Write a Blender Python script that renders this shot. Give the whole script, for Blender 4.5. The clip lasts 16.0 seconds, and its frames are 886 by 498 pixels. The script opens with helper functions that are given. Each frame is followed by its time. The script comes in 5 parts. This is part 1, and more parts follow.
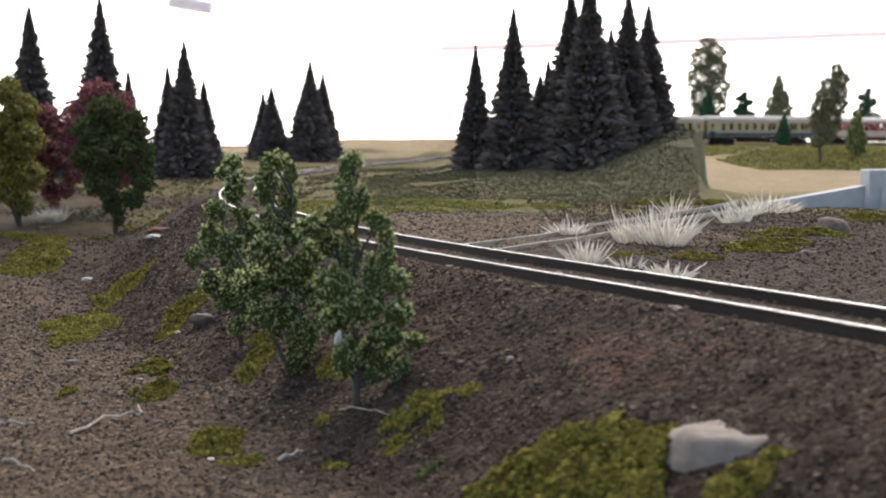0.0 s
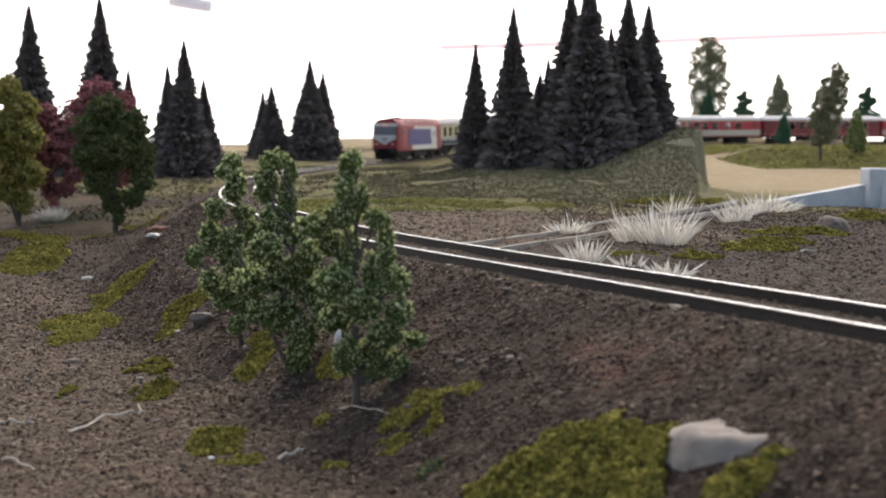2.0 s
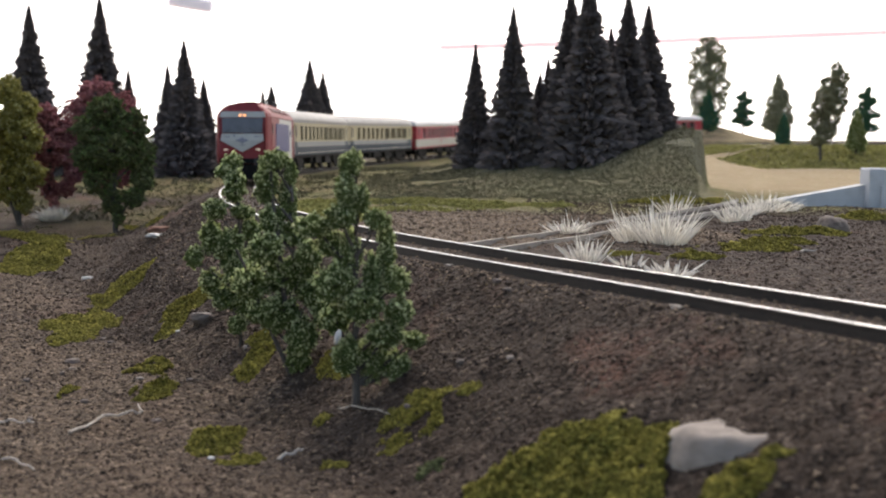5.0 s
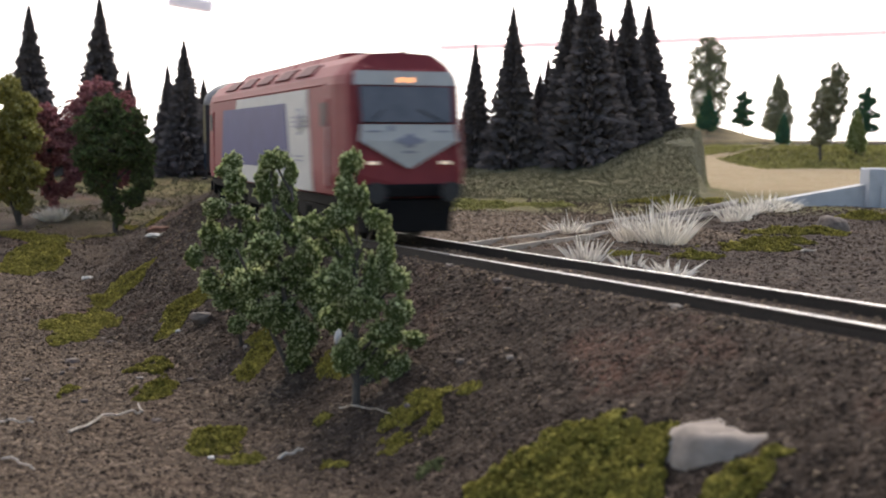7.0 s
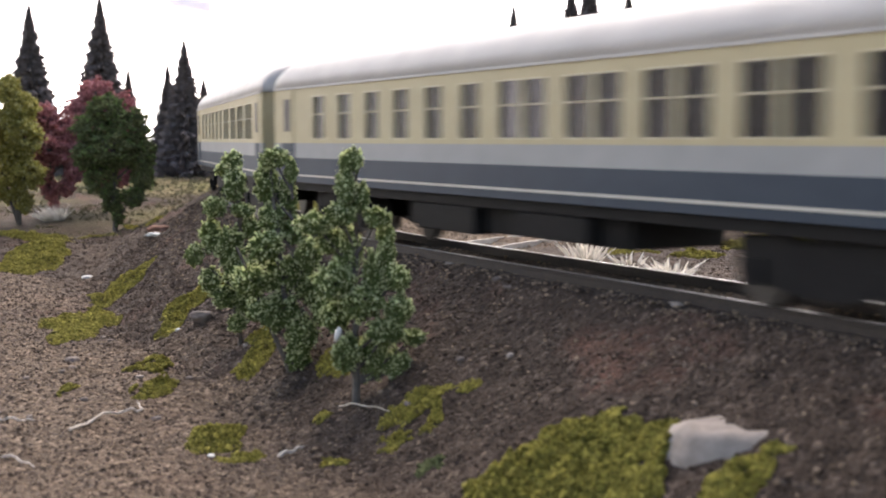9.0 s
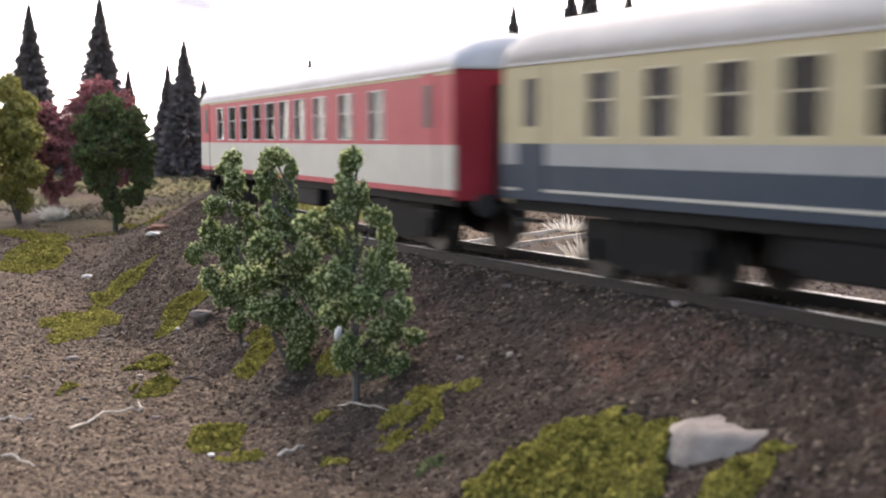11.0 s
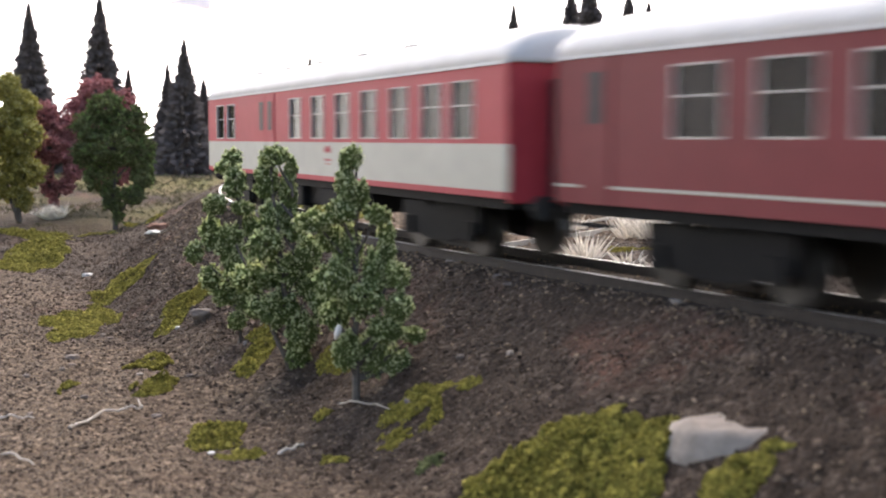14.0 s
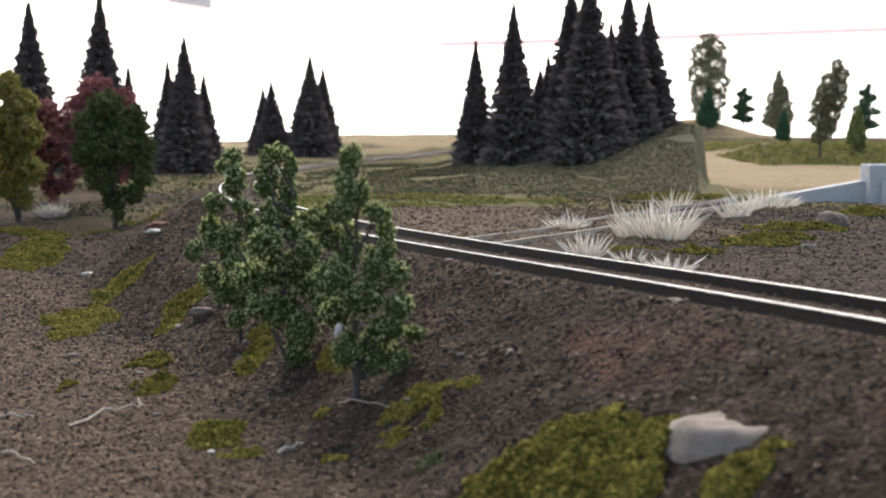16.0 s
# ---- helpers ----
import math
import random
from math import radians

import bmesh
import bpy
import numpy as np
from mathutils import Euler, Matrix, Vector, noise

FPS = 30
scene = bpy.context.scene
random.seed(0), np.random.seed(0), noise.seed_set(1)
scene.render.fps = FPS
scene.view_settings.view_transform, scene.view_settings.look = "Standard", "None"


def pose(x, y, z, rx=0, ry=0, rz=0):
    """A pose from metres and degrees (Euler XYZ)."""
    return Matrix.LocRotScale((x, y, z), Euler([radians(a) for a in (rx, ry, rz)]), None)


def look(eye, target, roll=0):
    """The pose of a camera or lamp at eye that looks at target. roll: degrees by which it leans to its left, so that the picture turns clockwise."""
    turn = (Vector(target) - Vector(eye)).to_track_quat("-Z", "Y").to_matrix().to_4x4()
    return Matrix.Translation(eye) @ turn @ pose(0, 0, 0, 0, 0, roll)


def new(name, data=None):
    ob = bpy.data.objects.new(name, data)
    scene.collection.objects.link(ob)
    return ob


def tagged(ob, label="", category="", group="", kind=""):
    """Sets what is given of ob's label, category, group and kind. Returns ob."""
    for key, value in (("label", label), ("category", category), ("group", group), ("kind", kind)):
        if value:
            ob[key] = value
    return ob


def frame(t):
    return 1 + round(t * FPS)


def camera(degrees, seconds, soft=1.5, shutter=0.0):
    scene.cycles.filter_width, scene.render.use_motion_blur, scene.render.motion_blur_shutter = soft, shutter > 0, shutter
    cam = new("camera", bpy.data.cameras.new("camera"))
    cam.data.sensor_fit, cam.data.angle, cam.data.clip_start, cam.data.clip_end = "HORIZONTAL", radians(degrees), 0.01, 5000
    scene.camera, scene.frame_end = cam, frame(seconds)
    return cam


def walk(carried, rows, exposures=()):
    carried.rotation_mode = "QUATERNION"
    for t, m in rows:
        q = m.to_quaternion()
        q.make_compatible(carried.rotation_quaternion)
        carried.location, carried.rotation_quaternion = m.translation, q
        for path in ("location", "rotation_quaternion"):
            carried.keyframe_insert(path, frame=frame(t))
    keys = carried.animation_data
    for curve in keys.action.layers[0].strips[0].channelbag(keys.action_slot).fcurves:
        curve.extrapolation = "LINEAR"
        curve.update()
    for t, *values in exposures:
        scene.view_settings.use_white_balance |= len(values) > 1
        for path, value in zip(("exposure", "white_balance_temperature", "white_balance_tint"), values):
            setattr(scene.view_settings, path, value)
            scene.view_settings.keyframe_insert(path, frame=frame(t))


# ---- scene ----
import itertools

CAM_H = 0.0265      # lens height above the rail tops
FOCAL = 2154.0      # 40 degrees across 1568


def tilt(horizon):
    return 90 - math.degrees(math.atan((441 - horizon) / FOCAL))


cam = camera(40, 16.0, soft=2.0, shutter=0.9)
cam.data.dof.use_dof, cam.data.dof.focus_distance, cam.data.dof.aperture_fstop = True, .36, 48.0
walk(cam, [(t, pose(0, 0, CAM_H - sink, tilt(h), 0, 0)) for t, h, sink in (
    (0.0, 250.0, 0.0), (1.5, 250.0, 0.0), (2.0, 248.0, 0.0), (4.0, 248.5, 0.0), (5.0, 248.0, 0.0), (6.5, 247.5, 0.0),
    (7.0, 248.2, 0.0001), (8.0, 249.0, 0.0004), (9.0, 248.5, 0.0005), (10.0, 247.5, 0.0005), (11.5, 246.0, 0.0005),
    (12.0, 244.5, 0.0006), (13.0, 244.5, 0.0006), (13.5, 245.5, 0.0006), (14.0, 245.0, 0.0006), (14.5, 245.2, 0.0006),
    (15.0, 243.5, 0.0006), (15.5, 242.5, 0.0006), (16.0, 242.5, 0.0006))],
    exposures=((0.0, 0.92, 7250, 13), (6.5, 0.87, 7250, 13), (7.5, 0.95, 7300, 15), (8.0, 1.12, 7300, 16), (8.6, 1.45, 7300, 17), (9.2, 1.72, 7300, 17), (14.8, 1.70, 7300, 15), (15.6, 1.2, 7300, 14), (16.0, 0.95, 7250, 13)))

# ---- world, sun ----
world = bpy.data.worlds.new("world")
scene.world = world
world.use_nodes = True
wn = world.node_tree
sky = wn.nodes.new("ShaderNodeTexSky")
sky.sky_type = "NISHITA"
sky.sun_disc = False
SUN_ELEV, SUN_ROT = radians(57), radians(7)
sky.sun_elevation, sky.sun_rotation = SUN_ELEV, SUN_ROT
wn.links.new(sky.outputs[0], wn.nodes["Background"].inputs[0])
wn.nodes["Background"].inputs[1].default_value = 0.135

sun = new("sun", bpy.data.lights.new("sun", "SUN"))
sun.data.energy, sun.data.angle, sun.data.color = 2.0, radians(50), (1.0, 0.96, 0.9)
sun_from = Vector((math.sin(SUN_ROT) * math.cos(SUN_ELEV), math.cos(SUN_ROT) * math.cos(SUN_ELEV), math.sin(SUN_ELEV)))
sun.matrix_world = look(sun_from * 6, (0, 0, 0))

# ---- plan: the track and the lie of the land ----
TRACK = ((2.40, 2.42, .022), (2.00, 2.42, .022), (1.65, 2.41, .022), (1.33, 2.375, .022), (1.00, 2.30, .021), (.74, 2.205, .020), (.57, 2.13, .019), (.40, 2.045, .018),
         (.135, 1.895, .012), (.005, 1.685, .006), (-.035, 1.52, .003), (-.092, 1.31, .001), (-.124, 1.09, 0), (-.131, .93, 0), (-.122, .75, 0),
         (-.101, .60, 0), (-.070, .475, 0), (-.0235, .350, 0), (.063, .189, 0), (.1605, .005, 0), (.30, -.257, 0), (.60, -.821, 0), (.95, -1.479, 0), (1.3, -2.137, 0))


def smooth(a, b, v):
    u = np.clip((v - a) / (b - a), 0, 1)
    return u * u * (3 - 2 * u)


def spline(points, step=0.004):
    """Catmull-Rom through the points, resampled by length: places, and the length run at each."""
    p = np.array(points, float)
    p = np.vstack((2 * p[0] - p[1], p, 2 * p[-1] - p[-2]))
    out = []
    for i in range(1, len(p) - 2):
        u = np.linspace(0, 1, 60, endpoint=False)[:, None]
        d1, d2 = np.linalg.norm(p[i] - p[i - 1]), np.linalg.norm(p[i + 1] - p[i])
        d3 = np.linalg.norm(p[i + 2] - p[i + 1])
        m1 = (p[i + 1] - p[i - 1]) / (d1 + d2) * d2
        m2 = (p[i + 2] - p[i]) / (d2 + d3) * d2
        out.append((2 * u**3 - 3 * u**2 + 1) * p[i] + (u**3 - 2 * u**2 + u) * m1 + (3 * u**2 - 2 * u**3) * p[i + 1] + (u**3 - u**2) * m2)
    out = np.vstack(out + [p[-2][None]])
    run = np.concatenate(([0], np.cumsum(np.linalg.norm(np.diff(out, axis=0), axis=1))))
    s = np.arange(0, run[-1], step)
    return np.stack([np.interp(s, run, out[:, k]) for k in range(3)], 1), s


PATH, PATH_S = spline(TRACK)


def on_path(s):
    return Vector([float(np.interp(s, PATH_S, PATH[:, k])) for k in range(3)])


S_REF = float(PATH_S[np.argmin(np.linalg.norm(PATH[:, :2] - np.array((-.035, 1.52)), axis=1))])


def track_side(x, y):
    """Distance from the track's middle, positive on the outer side, and the rail height there."""
    x, y = np.asarray(x, float), np.asarray(y, float)
    flat = np.stack((x.ravel(), y.ravel()), 1)
    pts = PATH[::4, :2]
    near = np.empty(len(flat), int)
    for i in range(0, len(flat), 20000):
        block = flat[i:i + 20000]
        near[i:i + 20000] = np.argmin(((block[:, None, :] - pts[None]) ** 2).sum(2), 1)
    near = np.clip(near, 1, len(pts) - 2)
    a, b = pts[near - 1], pts[near + 1]
    d = (b - a) / np.linalg.norm(b - a, axis=1)[:, None]
    v = flat - pts[near]
    side = -(d[:, 0] * v[:, 1] - d[:, 1] * v[:, 0])
    return side.reshape(x.shape), PATH[::4, 2][near].reshape(x.shape)


def land(x, y):
    """Height of the ground without its grain."""
    x, y = np.asarray(x, float), np.asarray(y, float)
    side, zt = track_side(x, y)
    outer = -.028 + .020 * smooth(.75, 1.1, y) + .012 * smooth(1.1, 1.5, y)
    ridge = smooth(1.62, 1.86, y) * (.010 + .014 * smooth(-.27, -.14, x))
    outer = outer + ridge
    outer = outer + .036 * np.exp(-((x - .47) / .10) ** 2 - ((y - 2.30) / .10) ** 2) + smooth(2.0, 2.2, y) * smooth(.2, .5, x) * -.004
    inner = -.0070 - .010 * smooth(.57, .74, y) * smooth(.17, .25, x) + .0035 * smooth(.75, 1.2, y) * (1 - smooth(.0, .2, x))
    inner = inner + .028 * smooth(1.05, 2.05, y) * smooth(-.05, .25, x)
    bank = smooth(1.43, 1.60, y) * smooth(.37, .44, x)
    inner = inner + bank * (.0165 - inner)
    top = np.interp(x, (-.06, -.01, .03, .10, .15, .190), (0, .006, .013, .022, .034, .046))
    wob = .004 * np.sin(y * 31) + .003 * np.sin(y * 83)
    cut = x + .19 * (.95 - y) + wob
    hill = top * np.exp(-(np.abs(y - 1.02) / .17) ** 3) * (1 - smooth(.194, .201, cut))
    mound = .008 * np.exp(-((x - .03) / .07) ** 2 - ((y - .80) / .06) ** 2) + .012 * np.exp(-((x - .150) / .035) ** 2 - ((y - .85) / .05) ** 2)
    inner = inner + hill + mound * (1 - smooth(.194, .201, cut))
    base = np.where(side > 0, outer, inner)
    over = np.maximum(np.abs(side) - .0155, 0)
    bed = zt - .0021
    z = np.where(base < bed, np.maximum(base, bed - .55 * over), np.minimum(base, bed + .45 * over))
    return z


# ---- materials ----
def material(name, c1, c2, scale=300.0, rough=0.8, metal=0.0, bump=0.0, fine=4.0, through_light=0.0, spread=0.5, spec=0.5):
    """Two colours mixed by coarse and fine noise, with fine relief; through_light: share of light that passes."""
    m = bpy.data.materials.new(name)
    m.use_nodes = True
    nt = m.node_tree
    b = nt.nodes["Principled BSDF"]
    tc = nt.nodes.new("ShaderNodeTexCoord")
    n1, n2 = nt.nodes.new("ShaderNodeTexNoise"), nt.nodes.new("ShaderNodeTexNoise")
    n1.inputs["Scale"].default_value, n2.inputs["Scale"].default_value = scale, scale * fine
    n1.inputs["Detail"].default_value = n2.inputs["Detail"].default_value = 4
    add = nt.nodes.new("ShaderNodeMath")
    add.operation = "ADD"
    ramp = nt.nodes.new("ShaderNodeMapRange")
    ramp.inputs[1].default_value, ramp.inputs[2].default_value = 1 - spread * 0.7, 1 + spread * 0.7
    mix = nt.nodes.new("ShaderNodeMix")
    mix.data_type = "RGBA"
    mix.inputs[6].default_value, mix.inputs[7].default_value = (*c1, 1), (*c2, 1)
    for n in (n1, n2):
        nt.links.new(tc.outputs["Object"], n.inputs["Vector"])
    nt.links.new(n1.outputs["Fac"], add.inputs[0])
    nt.links.new(n2.outputs["Fac"], add.inputs[1])
    nt.links.new(add.outputs[0], ramp.inputs[0])
    nt.links.new(ramp.outputs[0], mix.inputs[0])
    nt.links.new(mix.outputs[2], b.inputs["Base Color"])
    b.inputs["Roughness"].default_value, b.inputs["Metallic"].default_value = rough, metal
    b.inputs["Specular IOR Level"].default_value = spec
    if bump:
        bp = nt.nodes.new("ShaderNodeBump")
        bp.inputs["Strength"].default_value, bp.inputs["Distance"].default_value = 0.6, bump
        nt.links.new(n2.outputs["Fac"], bp.inputs["Height"])
        nt.links.new(bp.outputs[0], b.inputs["Normal"])
    if through_light:
        tr = nt.nodes.new("ShaderNodeBsdfTranslucent")
        ms = nt.nodes.new("ShaderNodeMixShader")
        ms.inputs[0].default_value = through_light
        nt.links.new(mix.outputs[2], tr.inputs[0])
        nt.links.new(b.outputs[0], ms.inputs[1])
        nt.links.new(tr.outputs[0], ms.inputs[2])
        nt.links.new(ms.outputs[0], nt.nodes["Material Output"].inputs[0])
    return m


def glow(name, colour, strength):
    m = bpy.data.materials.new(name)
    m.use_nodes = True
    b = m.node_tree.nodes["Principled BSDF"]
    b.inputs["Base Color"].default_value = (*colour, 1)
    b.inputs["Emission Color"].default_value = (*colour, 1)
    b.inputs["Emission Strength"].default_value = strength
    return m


def glass(name, tint, rough=0.05):
    m = bpy.data.materials.new(name)
    m.use_nodes = True
    nt = m.node_tree
    b = nt.nodes["Principled BSDF"]
    tr = nt.nodes.new("ShaderNodeBsdfTransparent")
    tr.inputs[0].default_value = (*tint, 1)
    gl = nt.nodes.new("ShaderNodeBsdfGlossy")
    gl.inputs["Roughness"].default_value = rough
    fr = nt.nodes.new("ShaderNodeFresnel")
    fr.inputs["IOR"].default_value = 1.17
    ms = nt.nodes.new("ShaderNodeMixShader")
    nt.links.new(fr.outputs[0], ms.inputs[0])
    nt.links.new(tr.outputs[0], ms.inputs[1])
    nt.links.new(gl.outputs[0], ms.inputs[2])
    nt.links.new(ms.outputs[0], nt.nodes["Material Output"].inputs[0])
    nt.nodes.remove(b)
    return m


def island_tint(m, low, high):
    """Each loose piece of the mesh a little lighter or darker."""
    nt = m.node_tree
    b = nt.nodes["Principled BSDF"]
    geo = nt.nodes.new("ShaderNodeNewGeometry")
    rng = nt.nodes.new("ShaderNodeMapRange")
    rng.inputs[3].default_value, rng.inputs[4].default_value = low, high
    mul = nt.nodes.new("ShaderNodeMix")
    mul.data_type, mul.blend_type = "RGBA", "MULTIPLY"
    mul.inputs[0].default_value = 1
    src = b.inputs["Base Color"].links[0].from_socket
    nt.links.new(geo.outputs["Random Per Island"], rng.inputs[0])
    nt.links.new(src, mul.inputs[6])
    nt.links.new(rng.outputs[0], mul.inputs[7])
    nt.links.new(mul.outputs[2], b.inputs["Base Color"])
    for n in nt.nodes:
        if n.type == "BSDF_TRANSLUCENT":
            nt.links.new(mul.outputs[2], n.inputs[0])
    return m


M = {
    "rail_side": material("rail_side", (.011, .008, .007), (.026, .018, .014), 300, .75, .2, .0001),
    "rail_top": material("rail_top", (.28, .28, .285), (.52, .51, .50), 110, .42, 1.0),
    "sleeper": material("sleeper", (.03, .022, .018), (.07, .055, .045), 500, .8, 0, .0002),
    "grit": island_tint(material("grit", (.115, .084, .058), (.22, .165, .12), 200, .95, 0, .0002, spec=.1), .35, 1.4),
    "earth_grit": island_tint(material("earth_grit", (.028, .020, .015), (.068, .049, .037), 120, .95, 0, .0002, spec=.1), .65, 1.45),
    "moss": island_tint(material("moss", (.165, .150, .032), (.32, .28, .070), 140, .95, 0, 0, through_light=.4, spec=.1), .35, 1.4),
    "moss_far": island_tint(material("moss_far", (.17, .165, .05), (.29, .265, .085), 60, .95, 0, 0, through_light=.2, spec=.1), .6, 1.25),
    "leaf": island_tint(material("leaf", (.085, .120, .040), (.185, .23, .088), 80, .85, 0, 0, through_light=.45, spec=.1), .72, 1.3),
    "leaf_dark": island_tint(material("leaf_dark", (.072, .088, .038), (.145, .16, .072), 60, .85, 0, 0, through_light=.35, spec=.1), .6, 1.4),
    "leaf_olive": island_tint(material("leaf_olive", (.27, .25, .065), (.44, .395, .14), 60, .85, 0, 0, through_light=.45, spec=.1), .6, 1.35),
    "scrub": island_tint(material("scrub", (.095, .094, .056), (.17, .16, .098), 60, .95, 0, 0, through_light=.5, spec=.1), .8, 1.15),
    "leaf_red": island_tint(material("leaf_red", (.24, .085, .095), (.43, .20, .20), 60, .85, 0, 0, through_light=.4, spec=.1), .6, 1.4),
    "leaf_pale": island_tint(material("leaf_pale", (.26, .28, .18), (.38, .38, .25), 40, .9, 0, 0, through_light=.55, spec=.1), .6, 1.3),
    "leaf_grey": island_tint(material("leaf_grey", (.17, .18, .11), (.28, .27, .17), 40, .9, 0, 0, through_light=.4, spec=.1), .6, 1.3),
    "leaf_bright": island_tint(material("leaf_bright", (.13, .18, .055), (.25, .28, .10), 40, .9, 0, 0, through_light=.4, spec=.1), .6, 1.3),
    "leaf_teal": island_tint(material("leaf_teal", (.04, .13, .085), (.085, .20, .13), 40, .9, 0, 0, through_light=.4, spec=.1), .6, 1.3),
    # tip colours: lighter leaf copies that paint the backlit rim of a crown
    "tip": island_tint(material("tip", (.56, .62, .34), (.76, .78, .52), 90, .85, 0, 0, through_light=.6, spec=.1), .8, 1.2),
    "lit_tip_dark": island_tint(material("lit_tip_dark", (.10, .17, .055), (.22, .28, .11), 60, .85, 0, 0, through_light=.6, spec=.1), .7, 1.3),
    "lit_tip_olive": island_tint(material("lit_tip_olive", (.40, .38, .16), (.55, .52, .28), 60, .85, 0, 0, through_light=.65, spec=.1), .7, 1.3),
    "lit_tip_red": island_tint(material("lit_tip_red", (.42, .20, .20), (.58, .33, .32), 60, .85, 0, 0, through_light=.65, spec=.1), .7, 1.3),
    "lit_tip_pale": island_tint(material("lit_tip_pale", (.45, .47, .34), (.60, .60, .46), 60, .85, 0, 0, through_light=.65, spec=.1), .7, 1.3),
    "needle": island_tint(material("needle", (.085, .069, .064), (.13, .108, .096), 60, .9, 0, spec=.1), .6, 1.4),
    "bark": material("bark", (.045, .04, .035), (.10, .085, .07), 500, .85, 0, .0002),
    "straw": island_tint(material("straw", (.84, .80, .72), (.94, .91, .85), 120, .5, 0, 0, through_light=.4), .75, 1.15),
    "siding_rail": material("siding_rail", (.17, .15, .13), (.30, .275, .245), 160, .5, .3),
    "clay": material("clay", (.12, .062, .045), (.20, .115, .085), 120, .95, 0, .0004, spec=.1),
    "stone": material("stone", (.17, .14, .115), (.27, .23, .195), 130, .9, 0, .0004),
    "stone_dark": material("stone_dark", (.085, .065, .055), (.15, .12, .10), 150, .9, 0, .0004),
    "twig": material("twig", (.30, .26, .21), (.44, .39, .33), 300, .8),
    "white_blob": material("white_blob", (.38, .37, .33), (.50, .49, .45), 300, .6),
    "concrete": material("concrete", (.42, .43, .45), (.50, .51, .53), 40, .8, 0, .0002),
    "loco_red": material("loco_red", (.175, .022, .026), (.215, .030, .034), 60, .55, spec=.25),
    "loco_vent": material("loco_vent", (.075, .016, .018), (.11, .022, .024), 80, .6, spec=.2),
    "loco_white": material("loco_white", (.40, .39, .365), (.46, .45, .42), 60, .55, spec=.25),
    "loco_blue": material("loco_blue", (.030, .032, .118), (.042, .045, .150), 40, .55, spec=.25),
    "emblem": material("emblem", (.17, .17, .21), (.24, .24, .28), 100, .5),
    "underside": material("underside", (.0045, .0045, .005), (.010, .0095, .0095), 150, .8, 0, .0001, spec=.15),
    "wheel": material("wheel", (.014, .013, .012), (.03, .027, .025), 200, .5, .3),
    "shield": material("shield", (.085, .088, .095), (.12, .12, .13), 60, .2),
    "black": material("black", (.012, .012, .012), (.02, .02, .02), 100, .6),
    "cream": material("cream", (.325, .27, .158), (.37, .315, .19), 50, .6, spec=.25),
    "coach_grey": material("coach_grey", (.20, .203, .20), (.24, .24, .235), 50, .6, spec=.25),
    "coach_blue": material("coach_blue", (.014, .025, .040), (.022, .036, .052), 50, .6, spec=.2),
    "coach_red": material("coach_red", (.285, .027, .038), (.345, .037, .049), 50, .6, spec=.25),
    "coach_red_end": material("coach_red_end", (.27, .02, .03), (.33, .028, .04), 50, .6, spec=.25),
    "coach_pale": material("coach_pale", (.335, .32, .275), (.39, .37, .32), 50, .6, spec=.25),
    "coach_maroon": material("coach_maroon", (.128, .017, .021), (.158, .022, .027), 50, .6, spec=.25),
    "roof_grey": material("roof_grey", (.43, .42, .41), (.52, .51, .50), 40, .6, 0, .0001),
    "roof_tan": material("roof_tan", (.30, .285, .265), (.37, .35, .325), 40, .6, 0, .0001, spec=.3),
    "roof_dark": material("roof_dark", (.24, .225, .215), (.32, .30, .285), 60, .55),
    "frame_metal": material("frame_metal", (.36, .33, .32), (.46, .43, .41), 90, .5, .2),
    "frame_cream": material("frame_cream", (.40, .345, .225), (.47, .41, .28), 90, .5),
    "door_glass": material("door_glass", (.030, .028, .031), (.048, .045, .049), 60, .5, spec=.12),
    "coach_end": material("coach_end", (.045, .04, .042), (.07, .062, .062), 60, .7, spec=.2),
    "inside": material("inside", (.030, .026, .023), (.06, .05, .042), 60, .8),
    "pane": glass("pane", (.30, .30, .33)),
    "pane_clear": glass("pane_clear", (.75, .75, .76)),
    "lamp_warm": glow("lamp_warm", (1.0, .42, .18), .9),
    "lamp_red": glow("lamp_red", (.85, .70, .55), .25),
}


# ---- mesh helpers ----
def mesh_from(name, verts, faces, mats, slots=None, flat=True):
    me = bpy.data.meshes.new(name)
    me.from_pydata([tuple(v) for v in verts], [], [tuple(f) for f in faces])
    for m in (mats if isinstance(mats, (list, tuple)) else [mats]):
        me.materials.append(m)
    if slots is not None:
        me.polygons.foreach_set("material_index", slots)
    if not flat:
        me.polygons.foreach_set("use_smooth", [True] * len(me.polygons))
    me.update()
    return me


def mesh_np(name, verts, tris, mat, flat=True):
    """Mesh from numpy arrays of places and triangles."""
    me = bpy.data.meshes.new(name)
    me.vertices.add(len(verts))
    me.vertices.foreach_set("co", np.ascontiguousarray(verts, np.float32).ravel())
    k = tris.shape[1]
    me.loops.add(len(tris) * k)
    me.loops.foreach_set("vertex_index", np.ascontiguousarray(tris, np.int32).ravel())
    me.polygons.add(len(tris))
    me.polygons.foreach_set("loop_start", np.arange(0, len(tris) * k, k, dtype=np.int32))
    me.polygons.foreach_set("loop_total", np.full(len(tris), k, np.int32))
    me.polygons.foreach_set("use_smooth", np.full(len(tris), not flat))
    me.materials.append(mat)
    me.update(calc_edges=True)
    return me


